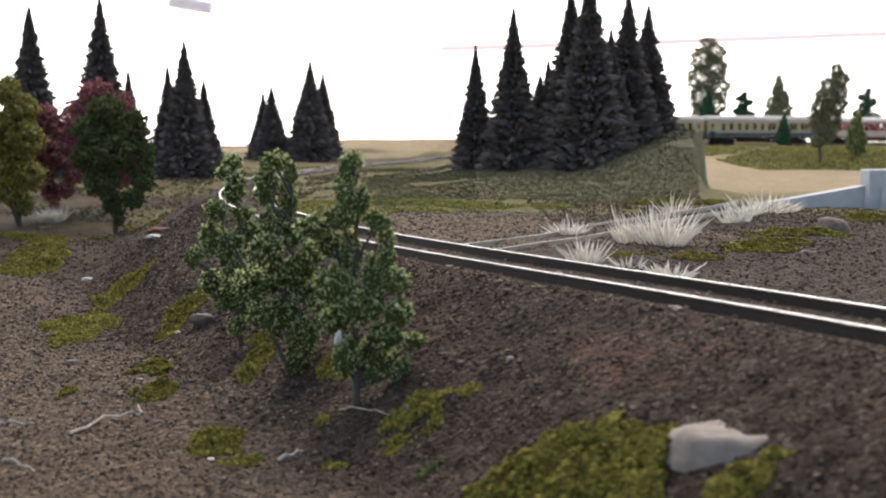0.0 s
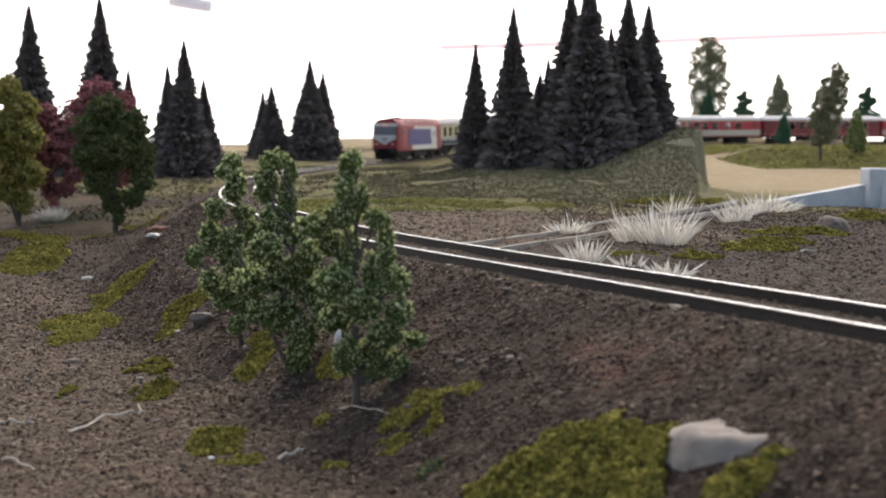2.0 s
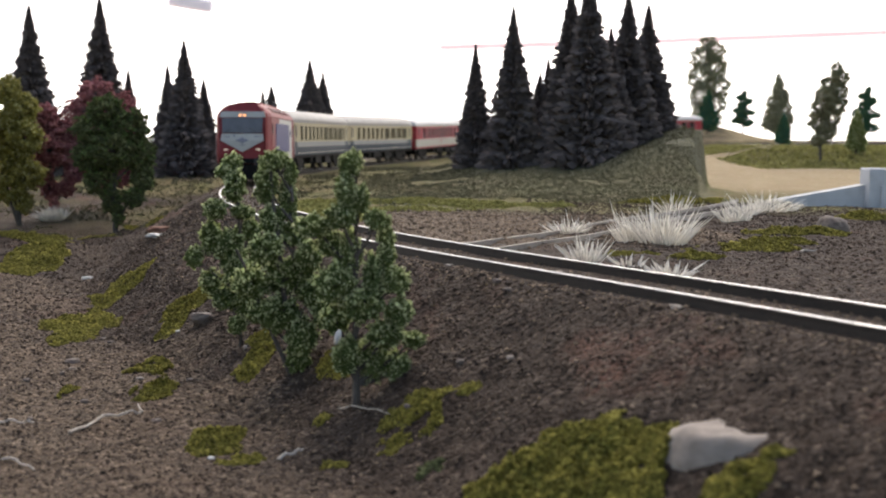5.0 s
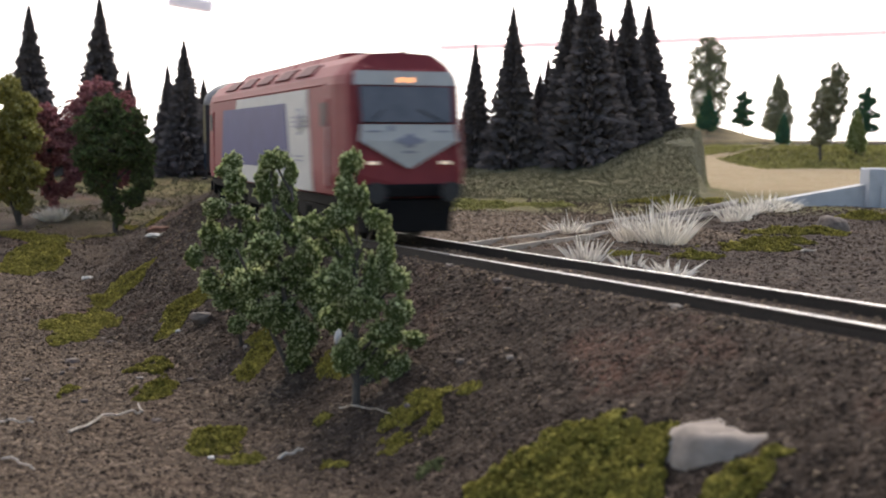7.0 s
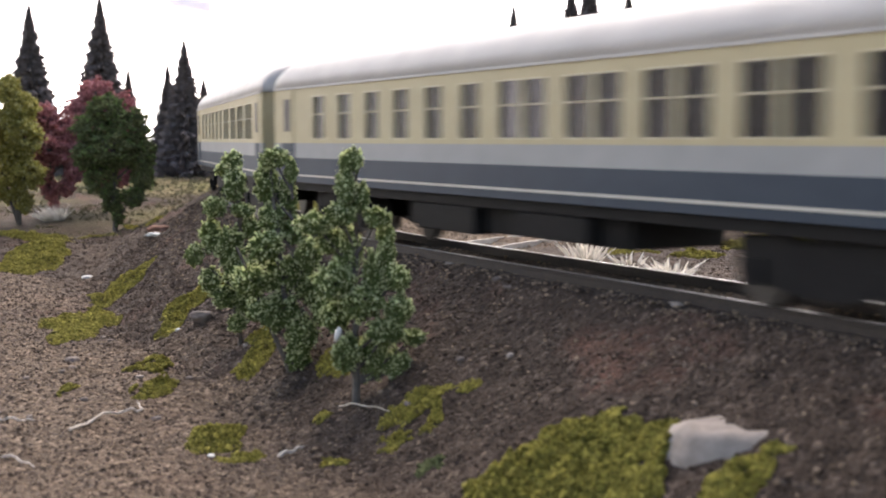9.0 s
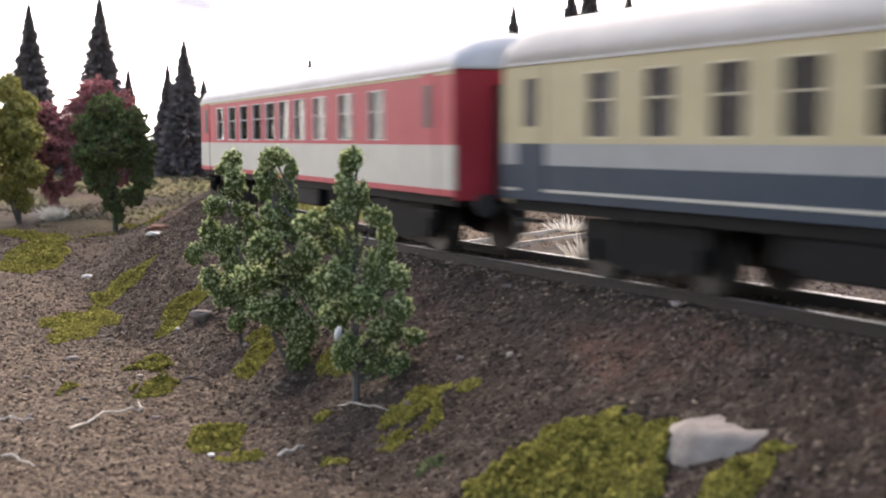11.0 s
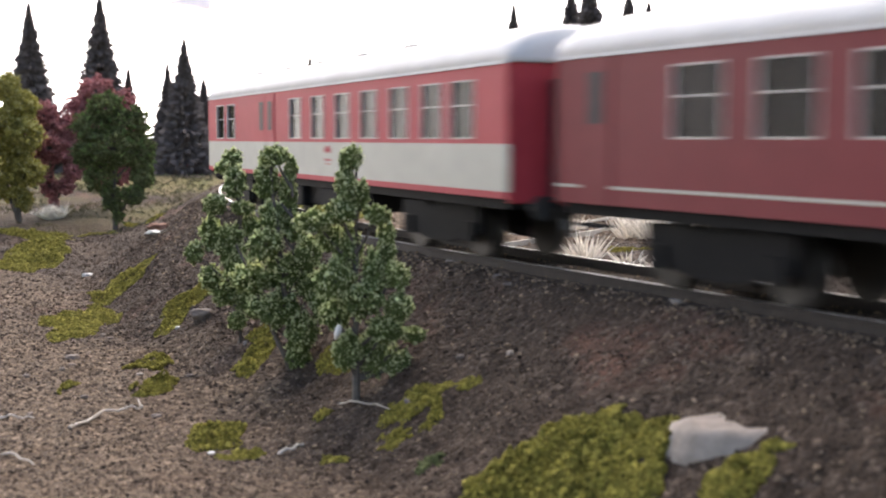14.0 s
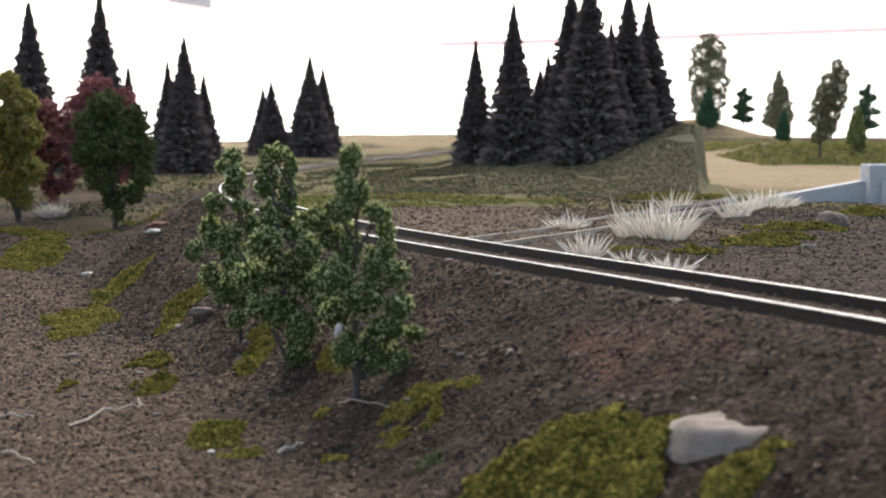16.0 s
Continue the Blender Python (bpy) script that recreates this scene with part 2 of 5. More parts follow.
def part(name, bm, mat, parent=None, label="", bevel=0.0, smooth_faces=False):
    """Links a bmesh, or a mesh, as ONE object under a thing or part."""
    if isinstance(bm, bpy.types.Mesh):
        me = bm
    else:
        if bevel:
            bmesh.ops.bevel(bm, geom=list(bm.edges), offset=bevel, segments=1, affect="EDGES", clamp_overlap=True)
        bmesh.ops.recalc_face_normals(bm, faces=bm.faces)
        me = bpy.data.meshes.new(name)
        bm.to_mesh(me)
        bm.free()
        me.materials.append(mat)
        if smooth_faces:
            me.polygons.foreach_set("use_smooth", [True] * len(me.polygons))
    ob = new(name, me)
    ob.parent = parent
    if label:
        ob["label"] = label
    return ob


def box(x0, x1, y0, y1, z0, z1, bm=None):
    bm = bm or bmesh.new()
    v = [bm.verts.new((x, y, z)) for x in (x0, x1) for y in (y0, y1) for z in (z0, z1)]
    for f in ((0, 1, 3, 2), (4, 6, 7, 5), (0, 4, 5, 1), (2, 3, 7, 6), (0, 2, 6, 4), (1, 5, 7, 3)):
        bm.faces.new([v[i] for i in f])
    return bm


def rod(a, b, r0, r1=None, n=8, bm=None):
    """Tapered round rod from a to b."""
    bm = bm or bmesh.new()
    a, b = Vector(a), Vector(b)
    r1 = r0 if r1 is None else r1
    q = (b - a).to_track_quat("Z", "Y")
    rings = []
    for p, r in ((a, r0), (b, r1)):
        rings.append([bm.verts.new(p + q @ Vector((r * math.cos(2 * math.pi * i / n), r * math.sin(2 * math.pi * i / n), 0))) for i in range(n)])
    for i in range(n):
        bm.faces.new((rings[0][i], rings[0][(i + 1) % n], rings[1][(i + 1) % n], rings[1][i]))
    bm.faces.new(list(reversed(rings[0])))
    bm.faces.new(rings[1])
    return bm


def loft(sections, bm=None, closed=True, caps=True):
    bm = bm or bmesh.new()
    rows = [[bm.verts.new(p) for p in sec] for sec in sections]
    n = len(rows[0])
    for a, b in zip(rows, rows[1:]):
        for i in range(n if closed else n - 1):
            j = (i + 1) % n
            bm.faces.new((a[i], a[j], b[j], b[i]))
    if caps:
        bm.faces.new(list(reversed(rows[0])))
        bm.faces.new(rows[-1])
    return bm


def prism_xz(points, y0, y1, bm=None):
    """A plate with the outline points (x, z), from y0 to y1."""
    return loft([[(x, y0, z) for x, z in points], [(x, y1, z) for x, z in points]], bm)


def prism_yz(points, x0, x1, bm=None):
    return loft([[(x0, y, z) for y, z in points], [(x1, y, z) for y, z in points]], bm)


# ---- grain helpers ----
def value_noise(x, y, seed=0):
    xi, yi = np.floor(x).astype(np.int64), np.floor(y).astype(np.int64)
    fx, fy = x - xi, y - yi
    fx, fy = fx * fx * (3 - 2 * fx), fy * fy * (3 - 2 * fy)

    def h(i, j):
        n = (i * 374761393 + j * 668265263 + seed * 974634777) & 0x7fffffff
        n = ((n ^ (n >> 13)) * 1274126177) & 0x7fffffff
        return ((n ^ (n >> 16)) & 0xffff) / 65535.0
    return (h(xi, yi) * (1 - fx) + h(xi + 1, yi) * fx) * (1 - fy) + (h(xi, yi + 1) * (1 - fx) + h(xi + 1, yi + 1) * fx) * fy


def fbm(x, y, size, octaves=4, seed=0):
    out, amp, total = 0, 1.0, 0
    for o in range(octaves):
        out = out + amp * value_noise(x / size * 2**o + 17.3 * o, y / size * 2**o + 5.1 * o, seed + o)
        total += amp
        amp *= .55
    return out / total - .5


OCTA_V = np.array(((1, 0, 0), (-1, 0, 0), (0, 1, 0), (0, -1, 0), (0, 0, 1), (0, 0, -1)), float)
OCTA_F = np.array(((0, 2, 4), (2, 1, 4), (1, 3, 4), (3, 0, 4), (2, 0, 5), (1, 2, 5), (3, 1, 5), (0, 3, 5)))


def chunks(centres, radii, seed, squash=1.0, ragged=0.35):
    """Many small uneven lumps: places and triangles."""
    r = np.random.RandomState(seed)
    n = len(centres)
    q = r.normal(size=(n, 4))
    q /= np.linalg.norm(q, axis=1)[:, None]
    w, x, y, z = q.T
    rot = np.stack((np.stack((1 - 2 * (y * y + z * z), 2 * (x * y - z * w), 2 * (x * z + y * w)), -1),
                    np.stack((2 * (x * y + z * w), 1 - 2 * (x * x + z * z), 2 * (y * z - x * w)), -1),
                    np.stack((2 * (x * z - y * w), 2 * (y * z + x * w), 1 - 2 * (x * x + y * y)), -1)), 1)
    shape = OCTA_V[None] * (1 + ragged * r.uniform(-1, 1, (n, 6, 1)))
    v = np.einsum("nij,nkj->nki", rot, shape) * np.asarray(radii)[:, None, None]
    v[:, :, 2] *= squash
    v += np.asarray(centres)[:, None, :]
    f = OCTA_F[None] + 6 * np.arange(n)[:, None, None]
    return v.reshape(-1, 3), f.reshape(-1, 3)


# ---- ground ----
def spaced(stops):
    out = [stops[0][0]]
    for (a, step), (b, _) in zip(stops, stops[1:]):
        n = max(1, round((b - a) / step))
        out += list(a + (b - a) * (np.arange(n) + 1) / n)
    return np.array(out)


def grain(x, y):
    """Unevenness of the ground on top of land()."""
    side, _ = track_side(x, y)
    bed = smooth(.012, .03, np.abs(side))
    near = 1 - smooth(.9, 1.6, y)
    far = .35 + .65 * near
    slope = (side > .01) & (side < .07)
    ledge = smooth(.020, .045, side) * (1 - smooth(.10, .16, side)) * smooth(.42, .52, y) * (1 - smooth(.95, 1.1, y))
    z = .0055 * fbm(x, y, .11, 3, 3) * bed + .016 * fbm(x, y, .060, 3, 77) * ledge + .0028 * fbm(x, y, .022, 4, 11) * (.25 + .75 * bed) * far
    z = z + .0036 * fbm(x, y, .0070, 3, 23) * near * np.where(slope, 1.35, .65) * (.15 + .85 * bed)
    return z


def ground_z(x, y):
    return float(land(np.array([x]), np.array([y]))[0] + grain(np.array([x]), np.array([y]))[0])


def ground_material():
    m = bpy.data.materials.new("ground_cover")
    m.use_nodes = True
    nt = m.node_tree
    b = nt.nodes["Principled BSDF"]
    b.inputs["Roughness"].default_value = .95
    b.inputs["Specular IOR Level"].default_value = .2
    tc = nt.nodes.new("ShaderNodeTexCoord")

    def noise_node(scale, detail=5):
        n = nt.nodes.new("ShaderNodeTexNoise")
        n.inputs["Scale"].default_value, n.inputs["Detail"].default_value, n.inputs["Roughness"].default_value = scale, detail, .65
        nt.links.new(tc.outputs["Object"], n.inputs["Vector"])
        return n.outputs["Fac"]

    def blend(fac, a, bb, kind="MIX"):
        mx = nt.nodes.new("ShaderNodeMix")
        mx.data_type, mx.blend_type = "RGBA", kind
        for s, v in ((0, fac), (6, a), (7, bb)):
            if isinstance(v, tuple):
                mx.inputs[s].default_value = (*v, 1)
            elif isinstance(v, (int, float)):
                mx.inputs[s].default_value = v
            else:
                nt.links.new(v, mx.inputs[s])
        return mx.outputs[2]

    def steep(v, lo, hi, a=0.0, bb=1.0):
        r = nt.nodes.new("ShaderNodeMapRange")
        for i, q in ((1, lo), (2, hi), (3, a), (4, bb)):
            r.inputs[i].default_value = q
        nt.links.new(v, r.inputs[0])
        return r.outputs[0]
    def crumbs(scale):
        v = nt.nodes.new("ShaderNodeTexVoronoi")
        v.inputs["Scale"].default_value = scale
        nt.links.new(tc.outputs["Object"], v.inputs["Vector"])
        sc = nt.nodes.new("ShaderNodeSeparateColor")
        nt.links.new(v.outputs["Color"], sc.inputs[0])
        return v.outputs["Distance"], sc.outputs[0]
    fine, mid, big = noise_node(1100), noise_node(230), noise_node(28, 3)
    d1, c1 = crumbs(950)
    d2, c2 = crumbs(2500)
    at = nt.nodes.new("ShaderNodeAttribute")
    at.attribute_name = "cover"
    sep = nt.nodes.new("ShaderNodeSeparateColor")
    nt.links.new(at.outputs["Color"], sep.inputs[0])
    earth = blend(steep(mid, .35, .65), (.025, .017, .012), (.052, .036, .026))
    earth = blend(steep(big, .56, .70, 0.0, .7), earth, (.115, .058, .040))
    earth = blend(steep(c1, .72, .95), earth, (.088, .065, .050))
    earth = blend(steep(c2, .25, .0), earth, (.022, .016, .012))
    sand = blend(steep(mid, .3, .7), (.060, .042, .028), (.105, .075, .050))
    sand = blend(steep(c1, .6, .95), sand, (.21, .155, .108))
    sand = blend(steep(c2, .35, .0), sand, (.075, .05, .034))
    grass = blend(steep(mid, .3, .7), (.075, .080, .026), (.145, .135, .046))
    grass = blend(steep(big, .35, .65), grass, (.15, .115, .058))
    grass = blend(steep(c2, .3, .0), grass, (.05, .05, .02))
    tan = blend(steep(big, .3, .7), (.27, .195, .118), (.33, .26, .165))
    tan = blend(steep(mid, .45, .7), tan, (.21, .18, .09))
    col = blend(sep.outputs[0], earth, sand)
    col = blend(sep.outputs[1], col, grass)
    col = blend(sep.outputs[2], col, tan)
    litter = blend(steep(mid, .3, .7), (.062, .064, .042), (.135, .128, .080))
    col = blend(at.outputs["Alpha"], col, litter)
    nt.links.new(col, b.inputs["Base Color"])
    bp = nt.nodes.new("ShaderNodeBump")
    bp.inputs["Strength"].default_value, bp.inputs["Distance"].default_value = .8, .0006
    nt.links.new(fine, bp.inputs["Height"])
    bp2 = nt.nodes.new("ShaderNodeBump")
    bp2.invert = True
    bp2.inputs["Strength"].default_value, bp2.inputs["Distance"].default_value = .9, .0009
    nt.links.new(d1, bp2.inputs["Height"])
    nt.links.new(bp.outputs[0], bp2.inputs["Normal"])
    nt.links.new(bp2.outputs[0], b.inputs["Normal"])
    return m


def build_ground():
    xs = spaced(((-4.5, .3), (-1.2, .04), (-.5, .006), (-.2, .0019), (.14, .003), (.26, .006), (.9, .04), (2.4, .3), (5, .3)))
    ys = spaced(((-4, .3), (-.5, .05), (.1, .0019), (.5, .004), (1.3, .009), (2.7, .06), (3.4, .3), (5, .3)))
    gx, gy = np.meshgrid(xs, ys)
    gz = land(gx, gy) + grain(gx, gy)
    nx, ny = len(xs), len(ys)
    idx = np.arange(nx * ny).reshape(ny, nx)
    quads = np.stack((idx[:-1, :-1], idx[:-1, 1:], idx[1:, 1:], idx[1:, :-1]), -1).reshape(-1, 4)
    me = mesh_np("ground", np.stack((gx, gy, gz), -1).reshape(-1, 3), quads, ground_material(), flat=False)
    side, _ = track_side(gx, gy)
    patch = fbm(gx, gy, .09, 4, 41)
    corner = (-.016 - gx) - .60 * (gy - .186)
    sand = np.where(side > .05, smooth(-.022, .030, corner + .10 * patch), 0) + .35 * np.where(side > .06, smooth(0, .2, patch), 0)
    sand = np.clip(sand, 0, 1) * (1 - smooth(.55, .9, gy))
    field = (side < -.02) & (gx < .1)
    sand = .8 * sand
    sand = np.maximum(sand, np.where(field, smooth(.36, .40, gy) * (1 - smooth(.53, .57, gy)), 0))
    grass = np.where(side < -.015, smooth(.53, .60, gy) * (1 - smooth(.25, .4, gx)), 0)
    grass = np.maximum(grass, np.where(side > .02, smooth(.7, .95, gy) * smooth(-.15, .1, patch), 0))
    strip = smooth(1.40, 1.46, gy) * (1 - smooth(1.9, 2.05, gy)) * smooth(.37, .42, gx)
    grass = np.maximum(grass, np.where(side < -.03, strip, 0))
    tan = np.where(side < -.02, smooth(.9, 1.1, gy) * smooth(.2, .24, gx) * (1 - strip), 0)
    tan = np.maximum(tan, np.where(side > .03, smooth(1.5, 1.8, gy) * (.35 + .65 * smooth(-.1, .1, patch)), 0))
    dark = np.where(side < -.03, (.55 * smooth(.66, .76, gy) + .45 * smooth(.80, .90, gy)) * (1 - smooth(1.2, 1.35, gy)) * smooth(-.04, .04, gx) * (1 - smooth(.200, .210, gx + .19 * (.95 - gy))), 0)
    col = np.stack((sand, grass, tan, dark), -1).astype(np.float32)
    lay = me.color_attributes.new("cover", "FLOAT_COLOR", "POINT")
    lay.data.foreach_set("color", col.ravel())
    return tagged(new("ground", me), "brown earth and sandy scatter on a model landscape", "ground", kind="structure")


ground = build_ground()


# ---- backdrop: bright white wall behind the layout, glowing in place of daylight ----
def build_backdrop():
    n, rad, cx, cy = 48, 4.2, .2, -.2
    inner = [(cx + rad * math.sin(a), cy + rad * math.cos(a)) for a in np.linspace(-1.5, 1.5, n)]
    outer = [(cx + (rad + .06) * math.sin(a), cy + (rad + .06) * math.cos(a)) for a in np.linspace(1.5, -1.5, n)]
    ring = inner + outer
    # emits its own light; the height above view is added as backlight
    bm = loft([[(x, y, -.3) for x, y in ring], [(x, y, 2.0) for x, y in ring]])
    ob = part("backdrop", bm, glow("glowing_wall", (1.0, .995, .985), 1.25))
    tagged(ob, "white wall behind the layout, glowing in place of daylight", "backdrop", kind="structure")
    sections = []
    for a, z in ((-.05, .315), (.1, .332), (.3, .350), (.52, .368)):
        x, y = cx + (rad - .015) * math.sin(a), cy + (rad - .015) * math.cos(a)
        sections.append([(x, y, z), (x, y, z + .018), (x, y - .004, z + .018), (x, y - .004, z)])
    # no lamp: weak emission added so the strip stays pale against the wall
    strip = part("wall_strip", loft(sections), glow("pink_glow", (1.0, .74, .77), .20))
    tagged(strip, "thin pink strip with an added glow along the white wall", "trim", kind="structure")


build_backdrop()


# ---- track ----
def sweep(points, profile, s0, s1, step, offset, name, mat, parent, slots=None):
    """A rail along the path: the profile (across, up), moved sideways by offset."""
    rows = []
    for s in np.arange(s0, s1, step):
        p = on_path(s)
        d = (on_path(s + .004) - on_path(s - .004)).normalized()
        side = Vector((d.y, -d.x, 0)).normalized()
        rows.append([p + side * (offset + a) + Vector((0, 0, z)) for a, z in profile])
    n = len(profile)
    verts = [v for row in rows for v in row]
    faces, mats = [], []
    for i in range(len(rows) - 1):
        for j in range(n):
            k = (j + 1) % n
            faces.append((i * n + j, i * n + k, (i + 1) * n + k, (i + 1) * n + j))
            mats.append(slots[j] if slots else 0)
    return part(name, mesh_from(name, verts, faces, mat, mats), None, parent)


def build_track():
    root = tagged(new("railway_track"), "model railway track with dark rusty rails and bright worn tops", "track")
    prof = ((-.0011, -.0032), (-.0011, -.0028), (-.0004, -.0024), (-.0004, -.0009), (-.0005, -.0007), (-.0005, -.0001), (-.00035, 0),
            (.00035, 0), (.0005, -.0001), (.0005, -.0007), (.0004, -.0009), (.0004, -.0024), (.0011, -.0028), (.0011, -.0032))
    slots = [0, 0, 0, 0, 0, 1, 1, 1, 0, 0, 0, 0, 0, 0]
    for off in (-.0088, .0088):
        sweep(PATH, prof, .02, PATH_S[-1] - .02, .008, off, "rail", [M["rail_side"], M["rail_top"]], root, slots)
    near_s = float(PATH_S[np.argmin(np.linalg.norm(PATH[:, :2] - np.array((-.10, .60)), axis=1))])
    bm = box(-.0013, .0013, -.0140, .0140, -.0056, -.0024)
    bmesh.ops.bevel(bm, geom=list(bm.edges), offset=.0002, segments=1, affect="EDGES")
    me = bpy.data.meshes.new("sleeper")
    bm.to_mesh(me)
    bm.free()
    me.materials.append(M["sleeper"])
    rest = bmesh.new()
    for s in np.arange(.03, PATH_S[-1] - .05, .0066):
        p, d = on_path(s), on_path(s + .004) - on_path(s - .004)
        m = Matrix.Translation(p) @ pose(0, 0, 0, 0, 0, math.degrees(math.atan2(d.y, d.x)))
        if near_s < s < near_s + .8:
            ob = new("sleeper", me)
            ob.parent, ob.matrix_basis = root, m
        else:
            k = len(rest.verts)
            box(-.0013, .0013, -.0140, .0140, -.0056, -.0024, rest)
            rest.verts.ensure_lookup_table()
            for v in rest.verts[k:]:
                v.co = m @ v.co
    tagged(part("far_sleepers", rest, M["sleeper"], root), kind="stuff")


build_track()


# ---- trees ----
def limb(points, r0, r1, bm, n=7):
    """One tapering tube through the points."""
    pts = [Vector(p) for p in points]
    rows = []
    for i, p in enumerate(pts):
        d = (pts[min(i + 1, len(pts) - 1)] - pts[max(i - 1, 0)]).normalized()
        q = d.to_track_quat("Z", "Y")
        r = r0 + (r1 - r0) * i / (len(pts) - 1)
        rows.append([p + q @ Vector((r * math.cos(2 * math.pi * k / n), r * math.sin(2 * math.pi * k / n), 0)) for k in range(n)])
    loft(rows, bm)


def flock_tree(name, label, at, height, lobes, leaf, seed, grains=5200, size=.0006, trunk=.0008, stems=None, group="", sunk=.002, lean_in=.84, fluff=.13):
    """A model tree: twisted wire limbs, each wrapped in crumbs of foam. lobes: (across, depth, up, half width, half height), in shares of the height."""
    r = np.random.RandomState(seed)
    root = new(name)
    root.matrix_basis = pose(at[0], at[1], ground_z(*at) - sunk)
    bm = bmesh.new()
    top = max(l[2] for l in lobes) * height
    stem_at = stems or ((0, 0),)
    for k, (lean, foot) in enumerate(stem_at):
        pts = []
        for u in np.linspace(0, 1, 7):
            pts.append((foot * height * (1 - u) + lean * height * u + r.uniform(-.006, .006) * height * (u > 0), r.uniform(-.006, .006) * height, u * top * (1 if k == 0 else .6)))
        limb(pts, trunk * (1 if k == 0 else .7), trunk * .35, bm)
    for x, y, z, w, h in lobes:
        base = max(.12, z - .12 - .3 * abs(x)) * height
        a, c = Vector((0, 0, base)), Vector((x, y, z)) * height
        limb([a, a.lerp(c, .5) + Vector((0, 0, -.01 * height)), c], trunk * .45, trunk * .2, bm, 5)
    part("trunk", bm, M["bark"], root)
    area = sum(w * h for _, _, _, w, h in lobes)
    cs, rs, outs = [], [], []
    for i, (x, y, z, w, h) in enumerate(lobes):
        n = int(grains * w * h / area)
        v = r.normal(size=(n, 3))
        v /= np.linalg.norm(v, axis=1)[:, None]
        keep = np.sin(v[:, 0] * 5 + i * 2.1) * np.sin(v[:, 1] * 4.3 + i) * np.sin(v[:, 2] * 6 + i * .7) > -.30
        bulge = 1 + .20 * np.sin(v[:, 0] * 7 + i) * np.sin(v[:, 2] * 8 + 2 * i) + .14 * np.sin(v[:, 1] * 13 + i) * np.sin(v[:, 2] * 15 + v[:, 0] * 9) + .08 * np.sin(v[:, 0] * 29 + i) * np.sin(v[:, 2] * 31)
        # crumbs to be coloured as backlit, more of them towards the top
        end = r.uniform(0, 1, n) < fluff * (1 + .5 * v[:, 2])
        rad = bulge * np.where(end, r.uniform(.98, 1.16, n), r.uniform(.45, 1.02, n) ** .5)
        p = v * rad[:, None] * np.array((w * lean_in, w * .8, h * lean_in)) + np.array((x, y, z))
        cs.append((p * height)[keep])
        rs.append((size * r.lognormal(0, .35, n))[keep])
        outs.append(end[keep])
    places, sizes, outer = np.vstack(cs), np.concatenate(rs), np.concatenate(outs)
    v, f = chunks(places[~outer], sizes[~outer], seed + 5)
    part("crown", mesh_np("crown", v, f, leaf), None, root)
    # outer crumbs take the paler copy, rim light put into their colour
    pale = {"leaf_olive": "lit_tip_olive", "leaf_red": "lit_tip_red", "leaf_pale": "lit_tip_pale", "leaf_dark": "lit_tip_dark", "leaf_teal": "lit_tip_dark", "leaf_grey": "lit_tip_pale"}.get(leaf.name, "tip")
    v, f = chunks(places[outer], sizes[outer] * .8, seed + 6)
    part("backlit_edge", mesh_np("backlit_edge", v, f, M[pale]), None, root, "outer crumbs coloured paler as a backlit rim")["kind"] = "stuff"
    return tagged(root, label, "tree", group)


def fir_mesh(seed, tiers=120, per=38, slim=.19):
    """Branches of a fir one metre high: drooping fans with ragged ends, and the stem."""
    r = np.random.RandomState(seed)
    verts, tris = [], []
    for t in range(tiers):
        u = (t + .5) / tiers
        z = .05 + .93 * u
        reach = slim * (1 - u) ** .95 * (1.04 + .17 * math.sin(t * .80 + seed) + .06 * math.sin(t * .31 + 2 * seed)) + .007
        n = max(5, int(per * (1 - .55 * u)))
        for k in range(n):
            a = 2 * math.pi * (k + .5 * (t % 2) + r.uniform(-.3, .3)) / n
            L = reach * r.uniform(.70, 1.12)
            d, s = np.array((math.cos(a), math.sin(a), 0)), np.array((-math.sin(a), math.cos(a), 0))
            zz = z + r.uniform(-.02, .02)
            droop = L * r.uniform(.28, .5)
            i = len(verts)
            w = L * .12
            up = np.array((0, 0, 1.0))
            root_p = d * .004 + up * (zz + .012)
            mid = d * L * .55 + up * (zz - droop * .35 + .006)
            tip = d * L + up * (zz - droop + L * .12)
            verts += [root_p, mid + s * w - up * .016, mid - s * w - up * .016, tip, mid - up * .026,
                      d * L * .86 + s * w * .62 - up * (-zz + droop * .95), d * L * .86 - s * w * .62 - up * (-zz + droop * .95)]
            tris += [(i, i + 1, i + 3), (i, i + 3, i + 2), (i, i + 4, i + 1), (i, i + 2, i + 4), (i + 1, i + 4, i + 3), (i + 2, i + 3, i + 4),
                     (i + 1, i + 5, i + 3), (i + 2, i + 3, i + 6)]
    return np.array(verts), np.array(tris)


def fir_tree(at, height, seed, slim=.19, label="", group="dark firs", sunk=.003, dz=None):
    root = new("fir_tree")
    z = ground_z(*at) if dz is None else dz
    root.matrix_basis = pose(at[0], at[1], z - sunk, 0, 0, seed * 47 % 360)
    v, f = fir_mesh(seed, slim=slim)
    part("crown", mesh_np("crown", v * height, f, M["needle"]), None, root)
    part("trunk", rod((0, 0, 0), (0, 0, height * .98), height * .022, height * .003, 7), M["bark"], root)
    return tagged(root, label or "tall dark green bottle-brush fir", "tree", group)


def deep(lobes, seed):
    """Gives each lobe (across, up, half width, half height) a depth of its own."""
    r = random.Random(seed)
    return tuple((x, r.uniform(-.05, .05), z, w, h) for x, z, w, h in lobes)


